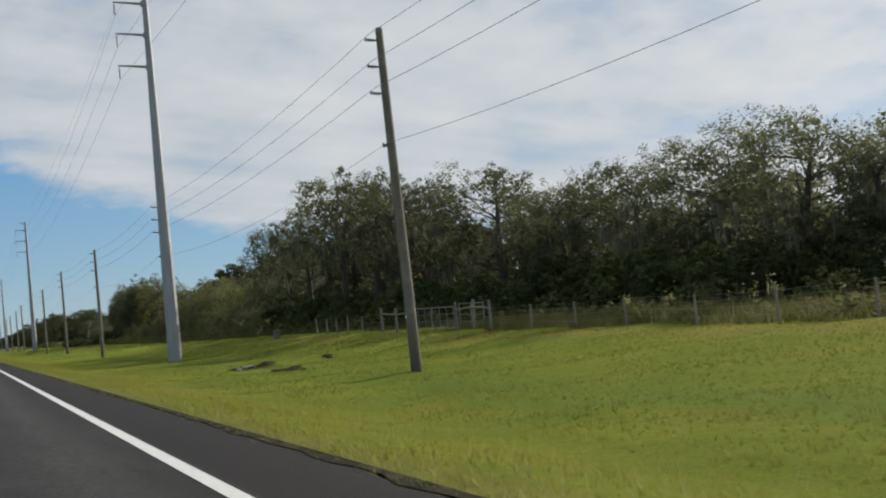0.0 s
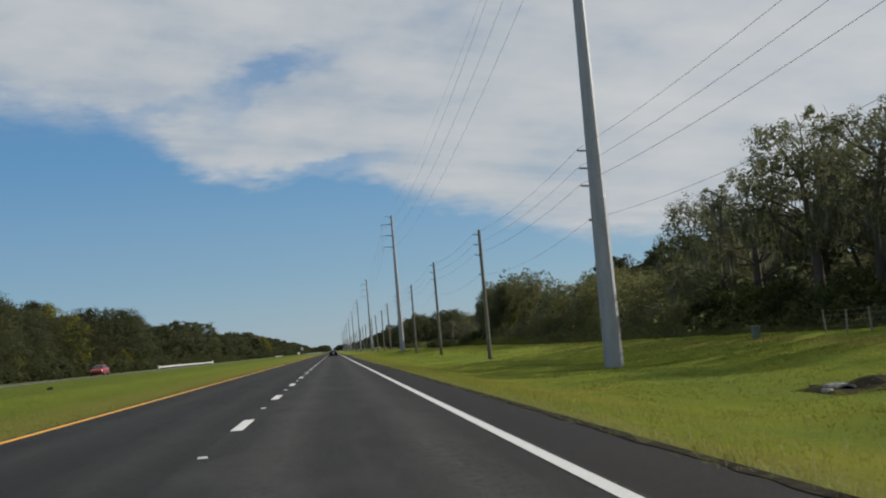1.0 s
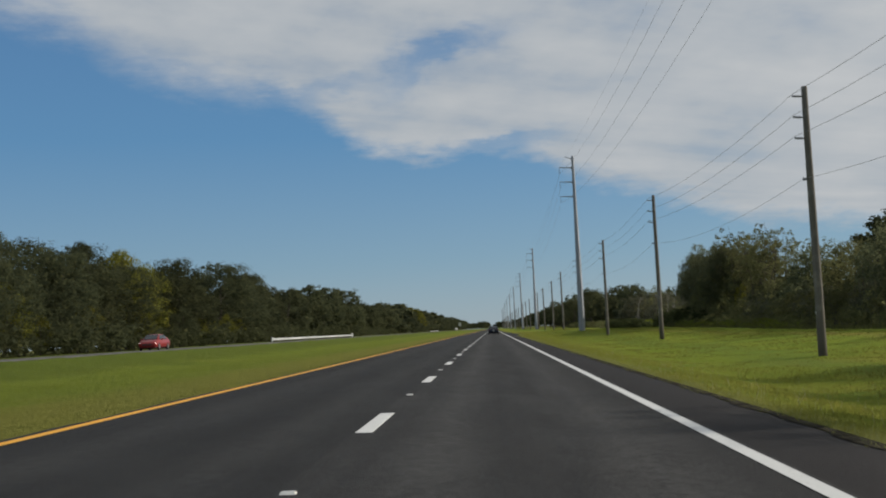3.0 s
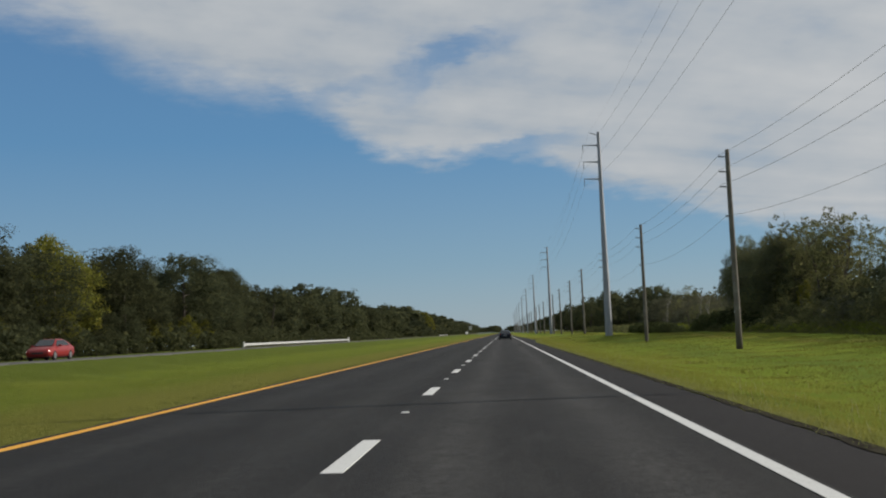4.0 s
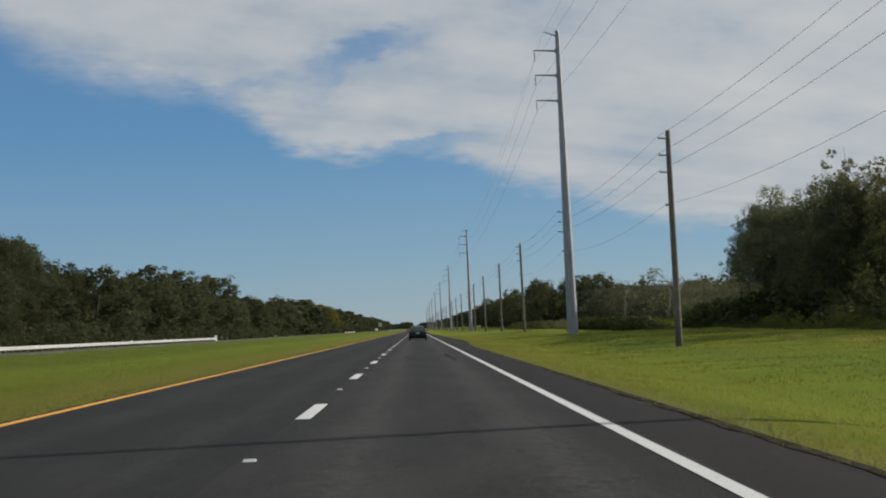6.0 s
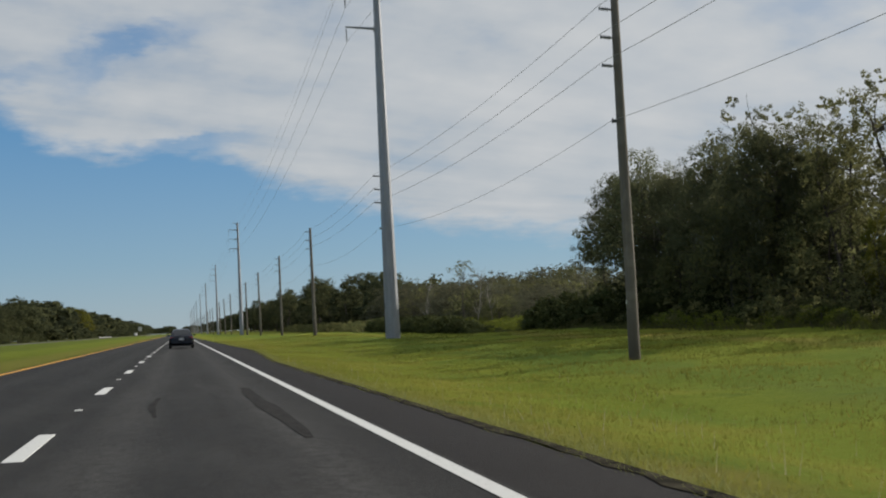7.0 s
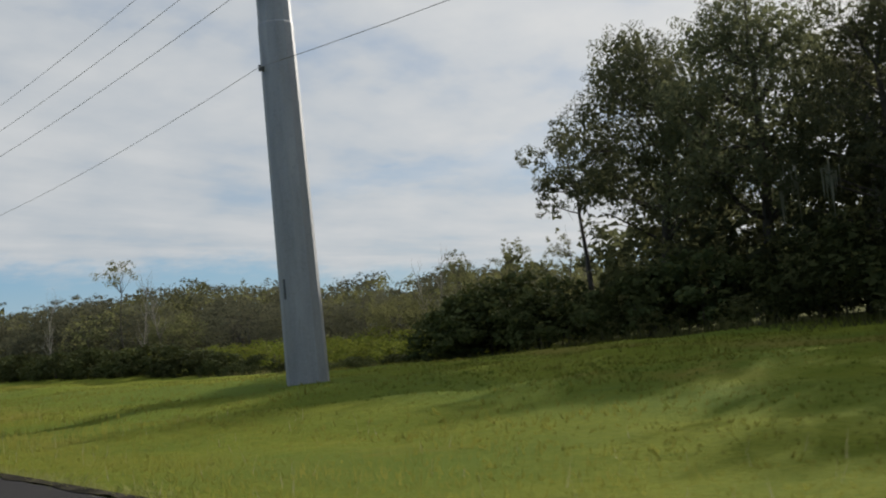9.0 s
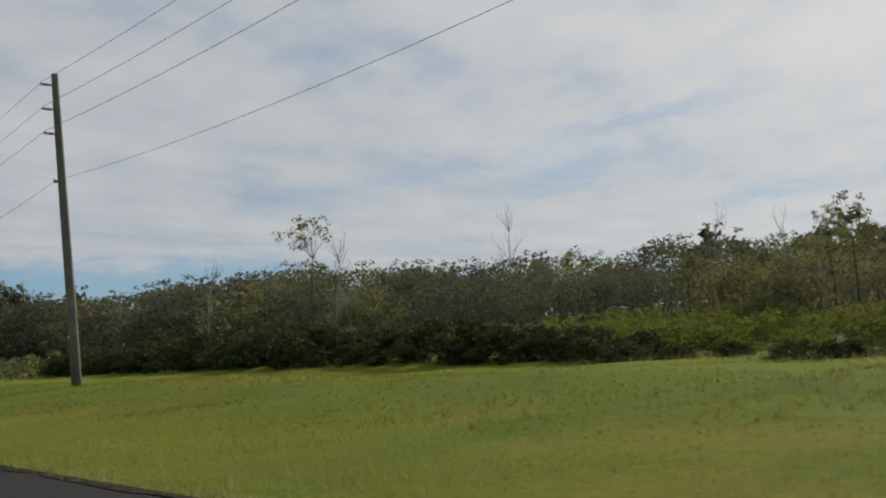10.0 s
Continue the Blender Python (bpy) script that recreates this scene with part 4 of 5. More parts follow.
def mass(name, label, category, group, items):
    """Many plants that nobody could count, joined into one object."""
    V, F, k = [], [], 0
    mat = None
    for key, x, y, height, turn, wide in items:
        me = KINDS[key][1]
        mat = me.materials[0]
        co = np.empty(len(me.vertices) * 3, dtype=np.float32)
        me.vertices.foreach_get("co", co)
        co = co.reshape(-1, 3) * (height / (3.0 if key.startswith("under") else 12.0)) * np.array([wide, wide, 1])
        c, q = math.cos(radians(turn)), math.sin(radians(turn))
        co = np.stack([co[:, 0] * c - co[:, 1] * q + x, co[:, 0] * q + co[:, 1] * c + y, co[:, 2] + gz(x, y) - 0.1], -1)
        V.append(co)
        F.append(np.arange(len(co)).reshape(-1, me.polygons[0].loop_total) + k)
        k += len(co)
    return tagged(new(name, array_mesh(name, np.concatenate(V), np.concatenate(F), mat)), label, category, group, "stuff")


def bare_tree(seed, H):
    rng = np.random.default_rng(seed)
    g = Geo()
    trunk, _ = branch(g, rng, (0, 0, -0.3), (0.05, 0, 1), H, 0.008 * H, 0.012, 0.15, 8, 6)
    for i in range(20):
        s = trunk[2 + int(rng.integers(0, 6))]
        az = rng.uniform(0, 6.28)
        limb, _ = branch(g, rng, s, (math.cos(az), math.sin(az), 2.2), H * rng.uniform(0.12, 0.3), 0.022, 0.008, 0.4, 4, 4)
        for j in range(4):
            branch(g, rng, limb[1 + j % 4], (math.cos(az + j), math.sin(az + j), 2.0), H * rng.uniform(0.06, 0.12), 0.009, 0.005, 0.4, 3, 3)
    return g.mesh("bare_tree", M["twig"], True)


def fan_tree(seed, H):
    rng = np.random.default_rng(seed)
    g = Geo()
    trunk, _ = branch(g, rng, (0, 0, -0.3), (0, 0, 1), H * 0.62, 0.13, 0.07, 0.12, 6, 6)
    for i in range(34):
        az = rng.uniform(0, 6.28)
        limb, d = branch(g, rng, trunk[4 + i % 3], (math.cos(az) * rng.uniform(0.1, 0.75), math.sin(az) * rng.uniform(0.1, 0.75), 1.3), H * rng.uniform(0.28, 0.4), 0.02, 0.006, 0.22, 6, 4)
        for j in range(7):
            branch(g, rng, limb[1 + j % 5], d + Vector(rng.normal(size=3)) * 0.5, H * rng.uniform(0.07, 0.14), 0.006, 0.004, 0.3, 3, 3)
    return g.mesh("bare_tree", M["twig"], True)


LABELS = {
    "oak": ("live_oak", "broad dark live oak hung with grey moss", "tree", "oaks at the wood's edge"),
    "backoak": ("live_oak", "dark live oak standing deeper in the woods", "tree", "oaks in the woods"),
    "fern": ("green_bush", "knee-high fresh green growth on open ground", "bush", "green growth on open ground"),
    "bough": ("live_oak", "slim young oak leaning out from the end of the wood", "tree", "oaks at the wood's edge"),
    "edgeoak": ("live_oak", "leafy dark oak at the end of the wood", "tree", "oaks at the wood's edge"),
    "umbrella": ("flat_topped_tree", "small lone tree with a flat leafy top", "tree", "trees on open ground"),
    "fine": ("scrub_bush", "tall twiggy scrub bush on open ground", "bush", "scrub on open ground"),
    "pine": ("dark_pine", "dark round-topped pine standing behind the brush", "tree", "trees in the woods"),
    "slim": ("slender_tree", "tall slender tree with sparse leafy top", "tree", "trees at the wood's edge"),
    "thicket": ("thicket_tree", "dense green multi-stemmed thicket tree", "tree", "trees at the wood's edge"),
    "forest": ("forest_tree", "dark green broadleaf tree in the woods", "tree", "woods beyond the median"),
    "pale": ("pale_tree", "yellow-green broadleaf tree lit by sun", "tree", "woods beyond the median"),
    "far": ("distant_tree", "distant dark green roadside tree", "tree", "distant trees"),
    "bush": ("bush", "low leafy green bush at the verge's edge", "bush", "brush along the verge"),
    "hedge": ("hedge_bush", "dense green bush in a rough hedge, darkened for shade", "bush", "hedge along the verge"),
    "scrub": ("scrub_bush", "tall tangled scrub bush on open ground", "bush", "scrub on open ground"),
}


def plant(key, x, y, height, turn, wide=1.0, sink=0.0):
    name, label, cat, group = LABELS[key.rstrip("0123456789")]
    wood, crown, beard, limbs = KINDS[key]
    nominal = {"oak": 12.0, "backoak": 12.0, "edgeoak": 12.0, "umbrella": 9.0, "fine": 4.6, "bough": 9.5, "pine": 13.0, "fern": 2.2, "slim": 13.0, "thicket": 9.0, "forest": 12.0, "pale": 11.5, "far": 12.0, "bush": 2.2, "hedge": 2.2, "scrub": 4.6}[key.rstrip("0123456789")]
    base = new(name)
    tagged(base, label, cat, group)
    k = height / nominal
    base.matrix_basis = Matrix.Translation((x, y, gz(x, y) - sink)) @ Matrix.Rotation(radians(turn), 4, "Z") @ Matrix.Diagonal((k * wide, k * wide, k, 1))
    part("trunk", wood, None, base)
    part("crown", crown, None, base)
    if len(limbs.polygons):
        tagged(part("branchwork", limbs, None, base), kind="stuff")
    if beard:
        tagged(part("moss", beard, None, base, "strands of grey hanging moss"), kind="stuff")
    return base


def plant_all():
    rng = random.Random(5)
    pick = lambda base, n: base + str(rng.randrange(n))
    turn = lambda: rng.uniform(0, 360)
    # oaks along the first stretch of fence
    for x, y, h, w in ((40, 36, 7.0, 1.3), (39, 43, 8.2, 1.25), (38.5, 50, 10.2, 1.15), (38, 57, 10.0, 1.2), (37, 64, 9.8, 1.2), (36, 71, 9.4, 1.2), (35, 79, 11.8, 1.1), (34, 88, 13.0, 1.0), (33.5, 97, 14.8, 0.95), (33.5, 106, 16.2, 0.95), (33.5, 115, 13.6, 0.95), (33, 125, 12.8, 0.9)):
        if y < 80:
            x, h = x + 3.0, h * 1.05
        plant(pick("oak", 5) if y < 86 or y > 118 else "oak" + str(5 + int(y) % 2), x, y, h, turn(), w)
        plant(pick("far", 3), x + rng.uniform(13, 17), y + rng.uniform(-3, 3), h * rng.uniform(0.5, 0.62), turn(), 1.4)
        plant(pick("backoak", 3), x + rng.uniform(6, 9), y + rng.uniform(-4, 2), h * (rng.uniform(0.78, 0.92) if y < 76 else rng.uniform(0.58, 0.76)), turn(), 1.3)
    for x, y, h, key in ((36.5, 101.5, 13.6, "oak5"), (36.0, 110.2, 15.0, "oak6"), (37.0, 92.5, 12.6, "oak6")):
        plant(key, x, y, h, 53 * y, 0.95)
    # mixed edge on to the clearing: low brush, thickets, darker trees behind
    y = 131.0
    while y < 236:
        h = rng.uniform(6.6, 10.0)
        plant(pick(rng.choice(["thicket", "backoak", "thicket"]), 3), 38 + rng.uniform(-1.5, 2.0), y, h, turn(), rng.uniform(0.95, 1.25))
        plant(pick("backoak", 3), 54 + rng.uniform(-2, 3), y + rng.uniform(-3, 3), rng.uniform(9.0, 12.0), turn(), rng.uniform(1.1, 1.5))
        plant(pick(rng.choice(["scrub", "thicket", "scrub"]), 3), 32.5 + rng.uniform(-1, 1), y + rng.uniform(-2, 2), rng.uniform(2.4, 4.6), turn(), 1.15)
        if rng.random() < 0.75:
            plant(pick("pine", 3), 51 + rng.uniform(-3, 4), y + rng.uniform(-3, 3), rng.uniform(11.5, 14.5), turn(), rng.uniform(1.2, 1.6))
        y += rng.uniform(6.0, 8.0)
    for x, y, h, key, w in ((35.0, 281.6, 12.9, "edgeoak0", 0.82), (35.0, 276.8, 13.4, "edgeoak1", 0.85), (34.6, 270.6, 11.4, "edgeoak2", 0.95), (34.8, 264.2, 12.4, "edgeoak1", 0.9), (35, 258.2, 12.8, "edgeoak2", 0.9), (36.0, 252.5, 8.0, "thicket1", 0.9), (37.5, 245.0, 12.4, "slim2", 1.0), (36.2, 263.6, 15.9, "slim0", 0.8), (36.0, 266.6, 13.4, "slim1", 0.75), (36.4, 257.6, 14.6, "slim1", 0.95), (36.6, 252.4, 14.3, "slim2", 0.9), (35.6, 251.0, 12.6, "slim0", 0.8), (36, 240, 13.8, "slim0", 1.1), (37.0, 247.4, 14.4, "slim1", 1.15), (37.6, 243.0, 14.8, "slim0", 1.1), (36.6, 255.6, 11.0, "edgeoak2", 0.7), (40, 235, 12.0, "slim1", 1.1), (41, 246, 14.5, "slim2", 0.9), (58, 262, 13.0, "backoak2", 1.4), (41, 267, 10.8, "backoak0", 1.3), (40.5, 276, 11.2, "backoak1", 1.3), (40.5, 261, 11.5, "backoak1", 1.3), (44, 271, 11.5, "backoak2", 1.3), (39.5, 284, 9.0, "backoak2", 0.9), (38.5, 249.5, 10.0, "slim1", 1.2), (33.4, 258.5, 8.5, "thicket2", 0.9), (33.6, 266.5, 7.0, "thicket0", 0.9), (38, 238.5, 6.5, "thicket0", 1.0), (39, 231.5, 7.0, "thicket2", 1.0), (60, 244, 13.0, "backoak1", 1.5), (58, 252, 12.0, "backoak0", 1.5), (60, 236, 13.0, "backoak2", 1.5)):
        plant(key, x, y, h, turn(), w)
    plant("bough0", 34.4, 285.0, 9.5, 90, 1.0)
    for i in range(26):
        plant(pick("fern", 2), 28.4 + rng.uniform(-0.5, 0.8), 196 + i * 2.6, rng.uniform(0.7, 1.3), turn(), 1.3, 0.1)
    plant("pale0", 34.6, 246.5, 6.0, turn(), 0.5)
    # shrubs with shade-darkened leaves close the gaps under the last trees
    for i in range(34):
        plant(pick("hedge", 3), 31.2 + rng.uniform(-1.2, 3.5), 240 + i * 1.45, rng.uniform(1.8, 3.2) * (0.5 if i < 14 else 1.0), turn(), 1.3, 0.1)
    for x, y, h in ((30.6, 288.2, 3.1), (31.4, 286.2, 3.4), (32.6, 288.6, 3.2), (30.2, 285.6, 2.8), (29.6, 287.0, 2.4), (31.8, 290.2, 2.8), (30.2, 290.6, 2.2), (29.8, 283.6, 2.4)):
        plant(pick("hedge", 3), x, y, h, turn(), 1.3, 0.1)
    # rank weeds round the first stretch of fence
    for i in range(30):
        plant(pick("bush", 3), rng.uniform(24.9, 28.5), 18 + i * 1.15, rng.uniform(0.7, 1.25), turn(), 1.6, 0.1)
    # brush in front of the trees
    y = 26.0
    while y < 284:
        x = 29.8 if y > 128 else 29.5 + max(0, (85 - y)) * 0.09
        plant(pick("bush", 3), x + rng.uniform(-0.9, 0.9), y, rng.uniform(0.9, 2.0), turn(), 1.25, 0.1)
        if y < 285:
            plant(pick("hedge", 3) if y < 128 else "scrub0" if rng.random() < 0.5 else "bush1", x + 3.2 + rng.uniform(-0.8, 0.8), y + 1, rng.uniform(2.6, 4.2), turn(), 1.1, 0.1)
        y += rng.uniform(2.6, 4.2)
    # open ground after the clearing: a shade-darkened hedge, green growth, then tangled scrub
    y = 289.0
    while y < 520:
        tall = 0.42 + 0.58 * min(1, max(0, (y - 304) / 16))
        near = y < 372
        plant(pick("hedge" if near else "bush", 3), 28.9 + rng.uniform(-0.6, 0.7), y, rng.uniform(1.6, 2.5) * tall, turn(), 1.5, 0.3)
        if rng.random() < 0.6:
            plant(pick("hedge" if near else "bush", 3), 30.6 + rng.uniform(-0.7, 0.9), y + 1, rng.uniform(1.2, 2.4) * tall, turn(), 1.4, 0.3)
        y += rng.uniform(1.7, 2.5) if near else rng.uniform(3.0, 4.5)
    for i in range(36):
        plant(pick("fern", 2), rng.uniform(31, 38), rng.uniform(289, 315), rng.uniform(1.3, 2.1), turn(), 1.5, 0.3)
    for i in range(95):
        y = 290 + 120 * rng.random() ** 1.35
        plant(pick("fern", 2), 32 + 11 * rng.random(), y, rng.uniform(1.1, 2.1), turn(), 1.5, 0.3)
    for i in range(135):
        d = rng.random() ** 1.3
        x, y = 42.5 + 40 * d, 290 + 150 * rng.random() ** 1.15
        h = (4.9 + max(-12, y - 320) * 0.043) * (1 + (x - 50) / 110) * rng.uniform(0.76, 1.06)
        plant(pick("fine" if x < 56 and y < 350 else "scrub", 3), x, y, max(2.4, h), turn(), 1.3, 0.1)
    for x, y, h in ((51.5, 328.5, 4.4), (55.0, 332.0, 4.6), (60.5, 340.0, 5.2), (53.5, 334.5, 4.6)):
        plant("fine1", x, y, h, 37 * y, 1.3, 0.1)
    for x, y, h in ((45, 319, 5.0), (47, 310.5, 6.9), (49.5, 313.5, 6.6), (49, 307, 7.4), (51, 305, 7.6)):
        plant("slim" + str(int(x) % 3), x, y, h, turn(), 0.85)
    plant("umbrella0", 36.4, 342.3, 9.3, 90, 1.0)
    for x, y, h in ((54.2, 344.5, 9.2), (38.5, 344, 7.2), (41.2, 346, 6.9), (33.5, 352, 6.4), (60, 330, 7.2), (46, 313.6, 5.4)):
        ob = thing("bare_tree", bare_tree(int(x * 10), h), None, "bare bleached dead tree among the scrub", "tree", "dead trees")
        ob.matrix_basis = Matrix.Translation((x, y, gz(x, y)))
    for x, y, h in ((36.4, 272.6, 12.8), (37.6, 270.6, 12.4)):
        ob = thing("bare_tree", fan_tree(int(y), h), None, "tall leafless tree with a fan of fine twigs", "tree", "dead trees")
        ob.matrix_basis = Matrix.Translation((x, y, gz(x, y)))
    # copse further up the road on the same side
    for i in range(38):
        y = 440 + i * 9
        plant(pick("far", 3), 36 + rng.uniform(-3, 6) + max(0, 470 - y) * 0.25, y, rng.uniform(10.5, 14.5), turn(), 1.0)
    # woods beyond the median
    y = 118.0
    while y < 560:
        h = rng.uniform(8.2, 12.8) + 1.3 * math.sin(y * 0.11) + (1.7 if 140 < y < 268 else 2.6 if 268 < y < 292 else 0.7 if y > 292 else 0)
        key = pick("pale", 2) if (214 < y < 232) else pick("forest", 5) if y < 305 else pick("far", 3)
        plant(key, -44 + rng.uniform(-3.0, 2.2), y, h, turn(), rng.uniform(0.95, 1.3))
        plant(pick("far", 3), -50.5 + rng.uniform(-2.5, 2.5), y + rng.uniform(1, 5), rng.uniform(8.2, 11.4) + 1.8 * math.sin(y * 0.083 + 1) + (1.2 if y > 300 else 0), turn(), rng.uniform(0.8, 1.1))
        # small trees in front; the paler ones stand in for sunlit columns of vine
        if y < 305 and rng.random() < 0.8:
            plant(pick("forest", 5) if rng.random() < 0.72 else pick("pale", 2), -40.8 + rng.uniform(-1, 0.8), y + 2, rng.uniform(2.6, 7.0), turn(), rng.uniform(0.7, 1.2), 0.1)
        y += rng.uniform(5.8, 8.8)
    # a second rank closes the canopy
    more = random.Random(77)
    for i in range(22):
        plant("forest" + str(i % 5), -46.5 + more.uniform(-1.5, 1.5), 150 + i * 7.1, more.uniform(9.2, 11.8), more.uniform(0, 360), more.uniform(1.0, 1.3))
    for px, py, ph in ((-41.5, 690, 13.0), (-43.0, 703, 14.5), (-42.0, 716, 13.5)):
        plant(pick("pale", 2), px, py, ph, turn(), 1.3)
    items, q = [], 118.0
    while q < 560:
        for k in range(2 if q < 320 else 1):
            items.append((pick("under", 2), -39.9 + rng.uniform(-0.9, 0.8), q + rng.uniform(0, 3), rng.uniform(1.4, 3.4), turn(), 1.3))
        items.append((pick("under", 2), -45 + rng.uniform(-1.5, 1.5), q + rng.uniform(0, 3), rng.uniform(3.2, 5.0), turn(), 1.4))
        q += 3.2 if q < 320 else 6.0
    for i in range(24):
        items.append((pick("under", 2), 39.5 + rng.uniform(-2, 2), 226 + i * 2.6, rng.uniform(4.0, 5.8), turn(), 1.5))
    for i in range(44):
        items.append((pick("under", 2), 45.5 + rng.uniform(-2, 2), 22 + i * 2.6, rng.uniform(3.8, 5.5), turn(), 1.5))
    mass("undergrowth", "tangled dark undergrowth along the foot of the woods", "undergrowth", "", items)
    items = []
    while y < 1900:
        items.append((pick("dist", 3), -44 + rng.uniform(-3, 3), y, rng.uniform(10, 14.5), turn(), 1.15))
        items.append((pick("dist", 3), -51 + rng.uniform(-3, 3), y + 4, rng.uniform(11, 15), turn(), 1.2))
        y += rng.uniform(7, 10)
    for i in range(120):
        for x in (-39.5, -44.5):
            items.append((pick("dist", 3), x + rng.uniform(-1, 1), 556 + i * 9.0 + rng.uniform(0, 6), rng.uniform(3.6, 5.6), turn(), 2.6))
    y = 780.0
    while y < 1900:
        items.append((pick("dist", 3), 37 + rng.uniform(-3, 3), y, rng.uniform(9, 13), turn(), 1.15))
        y += rng.uniform(8, 12)
    for i in range(50):
        y = 442 + i * 7.0
        items.append((pick("mid", 2), 43 + rng.uniform(-1, 8) + max(0, 470 - y) * 0.25, y, rng.uniform(8, 12.5), turn(), 1.3))
    for i in range(64):
        items.append(("mid" + str(i % 2), 38.5 + more.uniform(-2, 3) + max(0, 470 - 440 - i * 5.4) * 0.25, 440 + i * 5.4, more.uniform(3.4, 4.8), more.uniform(0, 360), 2.0))
    for i in range(70):
        x, y = rng.uniform(85, 220), rng.uniform(290, 620)
        items.append((pick("mid", 2), x, y, rng.uniform(6.5, 9.5) + (x - 85) * 0.028, turn(), 1.3))
    y = 1900.0
    while y < 3300:
        for lo, hi in ((-58, -37), (-24, -9), (7, 60)):
            items.append((pick("dist", 3), rng.uniform(lo, hi), y + rng.uniform(0, 20), rng.uniform(9, 14), turn(), 1.3))
        y += 16
    mass("distant_woods", "distant dark green woods along the road", "woods", "", items)


plant_all()


# ---- verge growth ----
def blades(name, xs, ys, heights, width, mat, rng, lean=0.35, per=3, label="", category="grass"):
    """Tufts of tapering blades standing on the ground: one mesh of triangles."""
    n = len(xs)
    xs, ys, heights = np.repeat(xs, per), np.repeat(ys, per), np.repeat(heights, per) * rng.uniform(0.6, 1.2, n * per)
    xs, ys = xs + rng.normal(size=n * per) * 0.02, ys + rng.normal(size=n * per) * 0.02
    xs = np.where((xs > 0) & (xs < 9), xs + wider(ys) * (9 - xs) / 5.9, xs)
    z = ground_z(xs, ys) - 0.01
    a = rng.uniform(0, 2 * np.pi, n * per)
    w = width * rng.uniform(0.6, 1.3, n * per)
    base = np.stack([xs, ys, z], -1)
    side = np.stack([np.cos(a) * w, np.sin(a) * w, np.zeros_like(a)], -1)
    tip = base + np.stack([rng.normal(size=n * per) * lean * heights, rng.normal(size=n * per) * lean * heights, heights], -1)
    V = np.stack([base - side, base + side, tip], 1).reshape(-1, 3)
    me = array_mesh(name, V, np.arange(3 * n * per).reshape(-1, 3), mat)
    return tagged(new(name, me), label, category, kind="stuff")


def verge():
    rng = np.random.default_rng(17)
    # upright, back-lit grass: fine near the pavement, coarser tufts out to the ditch
    n = 100000
    y = rng.uniform(2, 335, n)
    x = 3.02 + rng.uniform(0, 1, n) ** 1.35 * 5.6
    lush = 1 + 0.45 * lattice(x, y, 1.6, 21) + 0.3 * lattice(x, y, 5.0, 22)
    h = rng.uniform(0.04, 0.10, n) * lush
    rusty = (lattice(x, y, 2.3, 23) + lattice(x, y, 9.0, 24) - 0.40 * np.abs(x - 5.4)) > np.where((y > 120) & (y < 215), 0.85, 0.45)
    blades("verge_grass", x[~rusty], y[~rusty], h[~rusty], 0.007, M["blade"], rng, per=2, label="short mown green grass on the verge")
    blades("seeding_grass", x[rusty], y[rusty], h[rusty] * 1.5, 0.006, M["rust"], rng, 0.25, per=2, label="rusty seeding grass in patches on the verge")
    n = 90000
    y = rng.uniform(6, 335, n)
    x = rng.uniform(8.0, 25.5, n)
    lush = 1 + 0.5 * lattice(x, y, 1.5, 1) + 0.5 * lattice(x, y, 4.0, 26)
    keep = lush > 0.55
    x, y, lush = x[keep], y[keep], lush[keep]
    blades("ditch_grass", x, y, rng.uniform(0.05, 0.11, len(x)) * lush, 0.014, M["blade"], rng, 0.4, per=2, label="uneven green grass in the shallow ditch")
    # pale seed stalks that stand above the sward
    n = 2600
    y, x = rng.uniform(4, 330, n), 3.3 + rng.uniform(0, 1, n) ** 1.4 * 6.0
    blades("seed_stalks", x, y, rng.uniform(0.14, 0.30, n), 0.004, M["stalk"], rng, 0.25, per=1, label="thin pale seed stalks above the grass")
    n = 36000
    y = rng.uniform(-2, 320, n)
    ragged = 0.10 * np.sin(y * 1.7) * np.sin(y * 0.43 + 1) + 0.06 * np.sin(y * 5.3)
    x = 2.95 + ragged * 0.7 + np.abs(rng.normal(size=n)) * 0.24
    blades("edge_grass", x, y, rng.uniform(0.03, 0.11, n), 0.006, M["straw"], rng, 0.6, label="ragged grass creeping over the pavement edge")
    y = rng.uniform(20, 480, 12000)
    x = -6.15 - np.abs(rng.normal(size=12000)) * 0.5
    blades("median_grass", x, y, rng.uniform(0.02, 0.05, 12000), 0.006, M["straw"], rng, 0.4, label="short dry grass along the median's edge")
    y = np.concatenate([rng.uniform(15, 60, 9000), rng.uniform(60, 330, 9000)])
    x = np.where(y < 60, 24.4 + 0.5 * np.sin(y * 0.7) + rng.uniform(0, 6.5, 18000) + np.maximum(0, 50 - y) * 0.03, 27.6 + rng.uniform(0, 2.6, 18000))
    h = np.where(y < 60, rng.uniform(0.35, 0.95, 18000) * (0.75 + 0.35 * np.sin(y * 0.9 + x) * np.sin(y * 0.31 - x * 1.3)), rng.uniform(0.2, 0.6, 18000) * np.where(y > 283, 0.45, 1.0))
    blades("tall_grass", x, y, h, 0.014, M["rank"], rng, 0.3, label="tall uncut grey-green grass before the trees", category="tall grass")
    # darker weeds in the ditch
    cx, cy = rng.uniform(9, 22, 160), np.concatenate([rng.uniform(10, 90, 90), rng.uniform(190, 330, 70)])
    k = rng.integers(0, 160, 9000)
    x, y = cx[k] + rng.normal(size=9000) * 0.8, cy[k] + rng.normal(size=9000) * 1.3
    blades("ditch_weeds", x, y, rng.uniform(0.04, 0.10, 9000), 0.016, M["weed"], rng, 0.6, label="dark broad-leaved weeds in the shallow ditch", category="weeds")


verge()


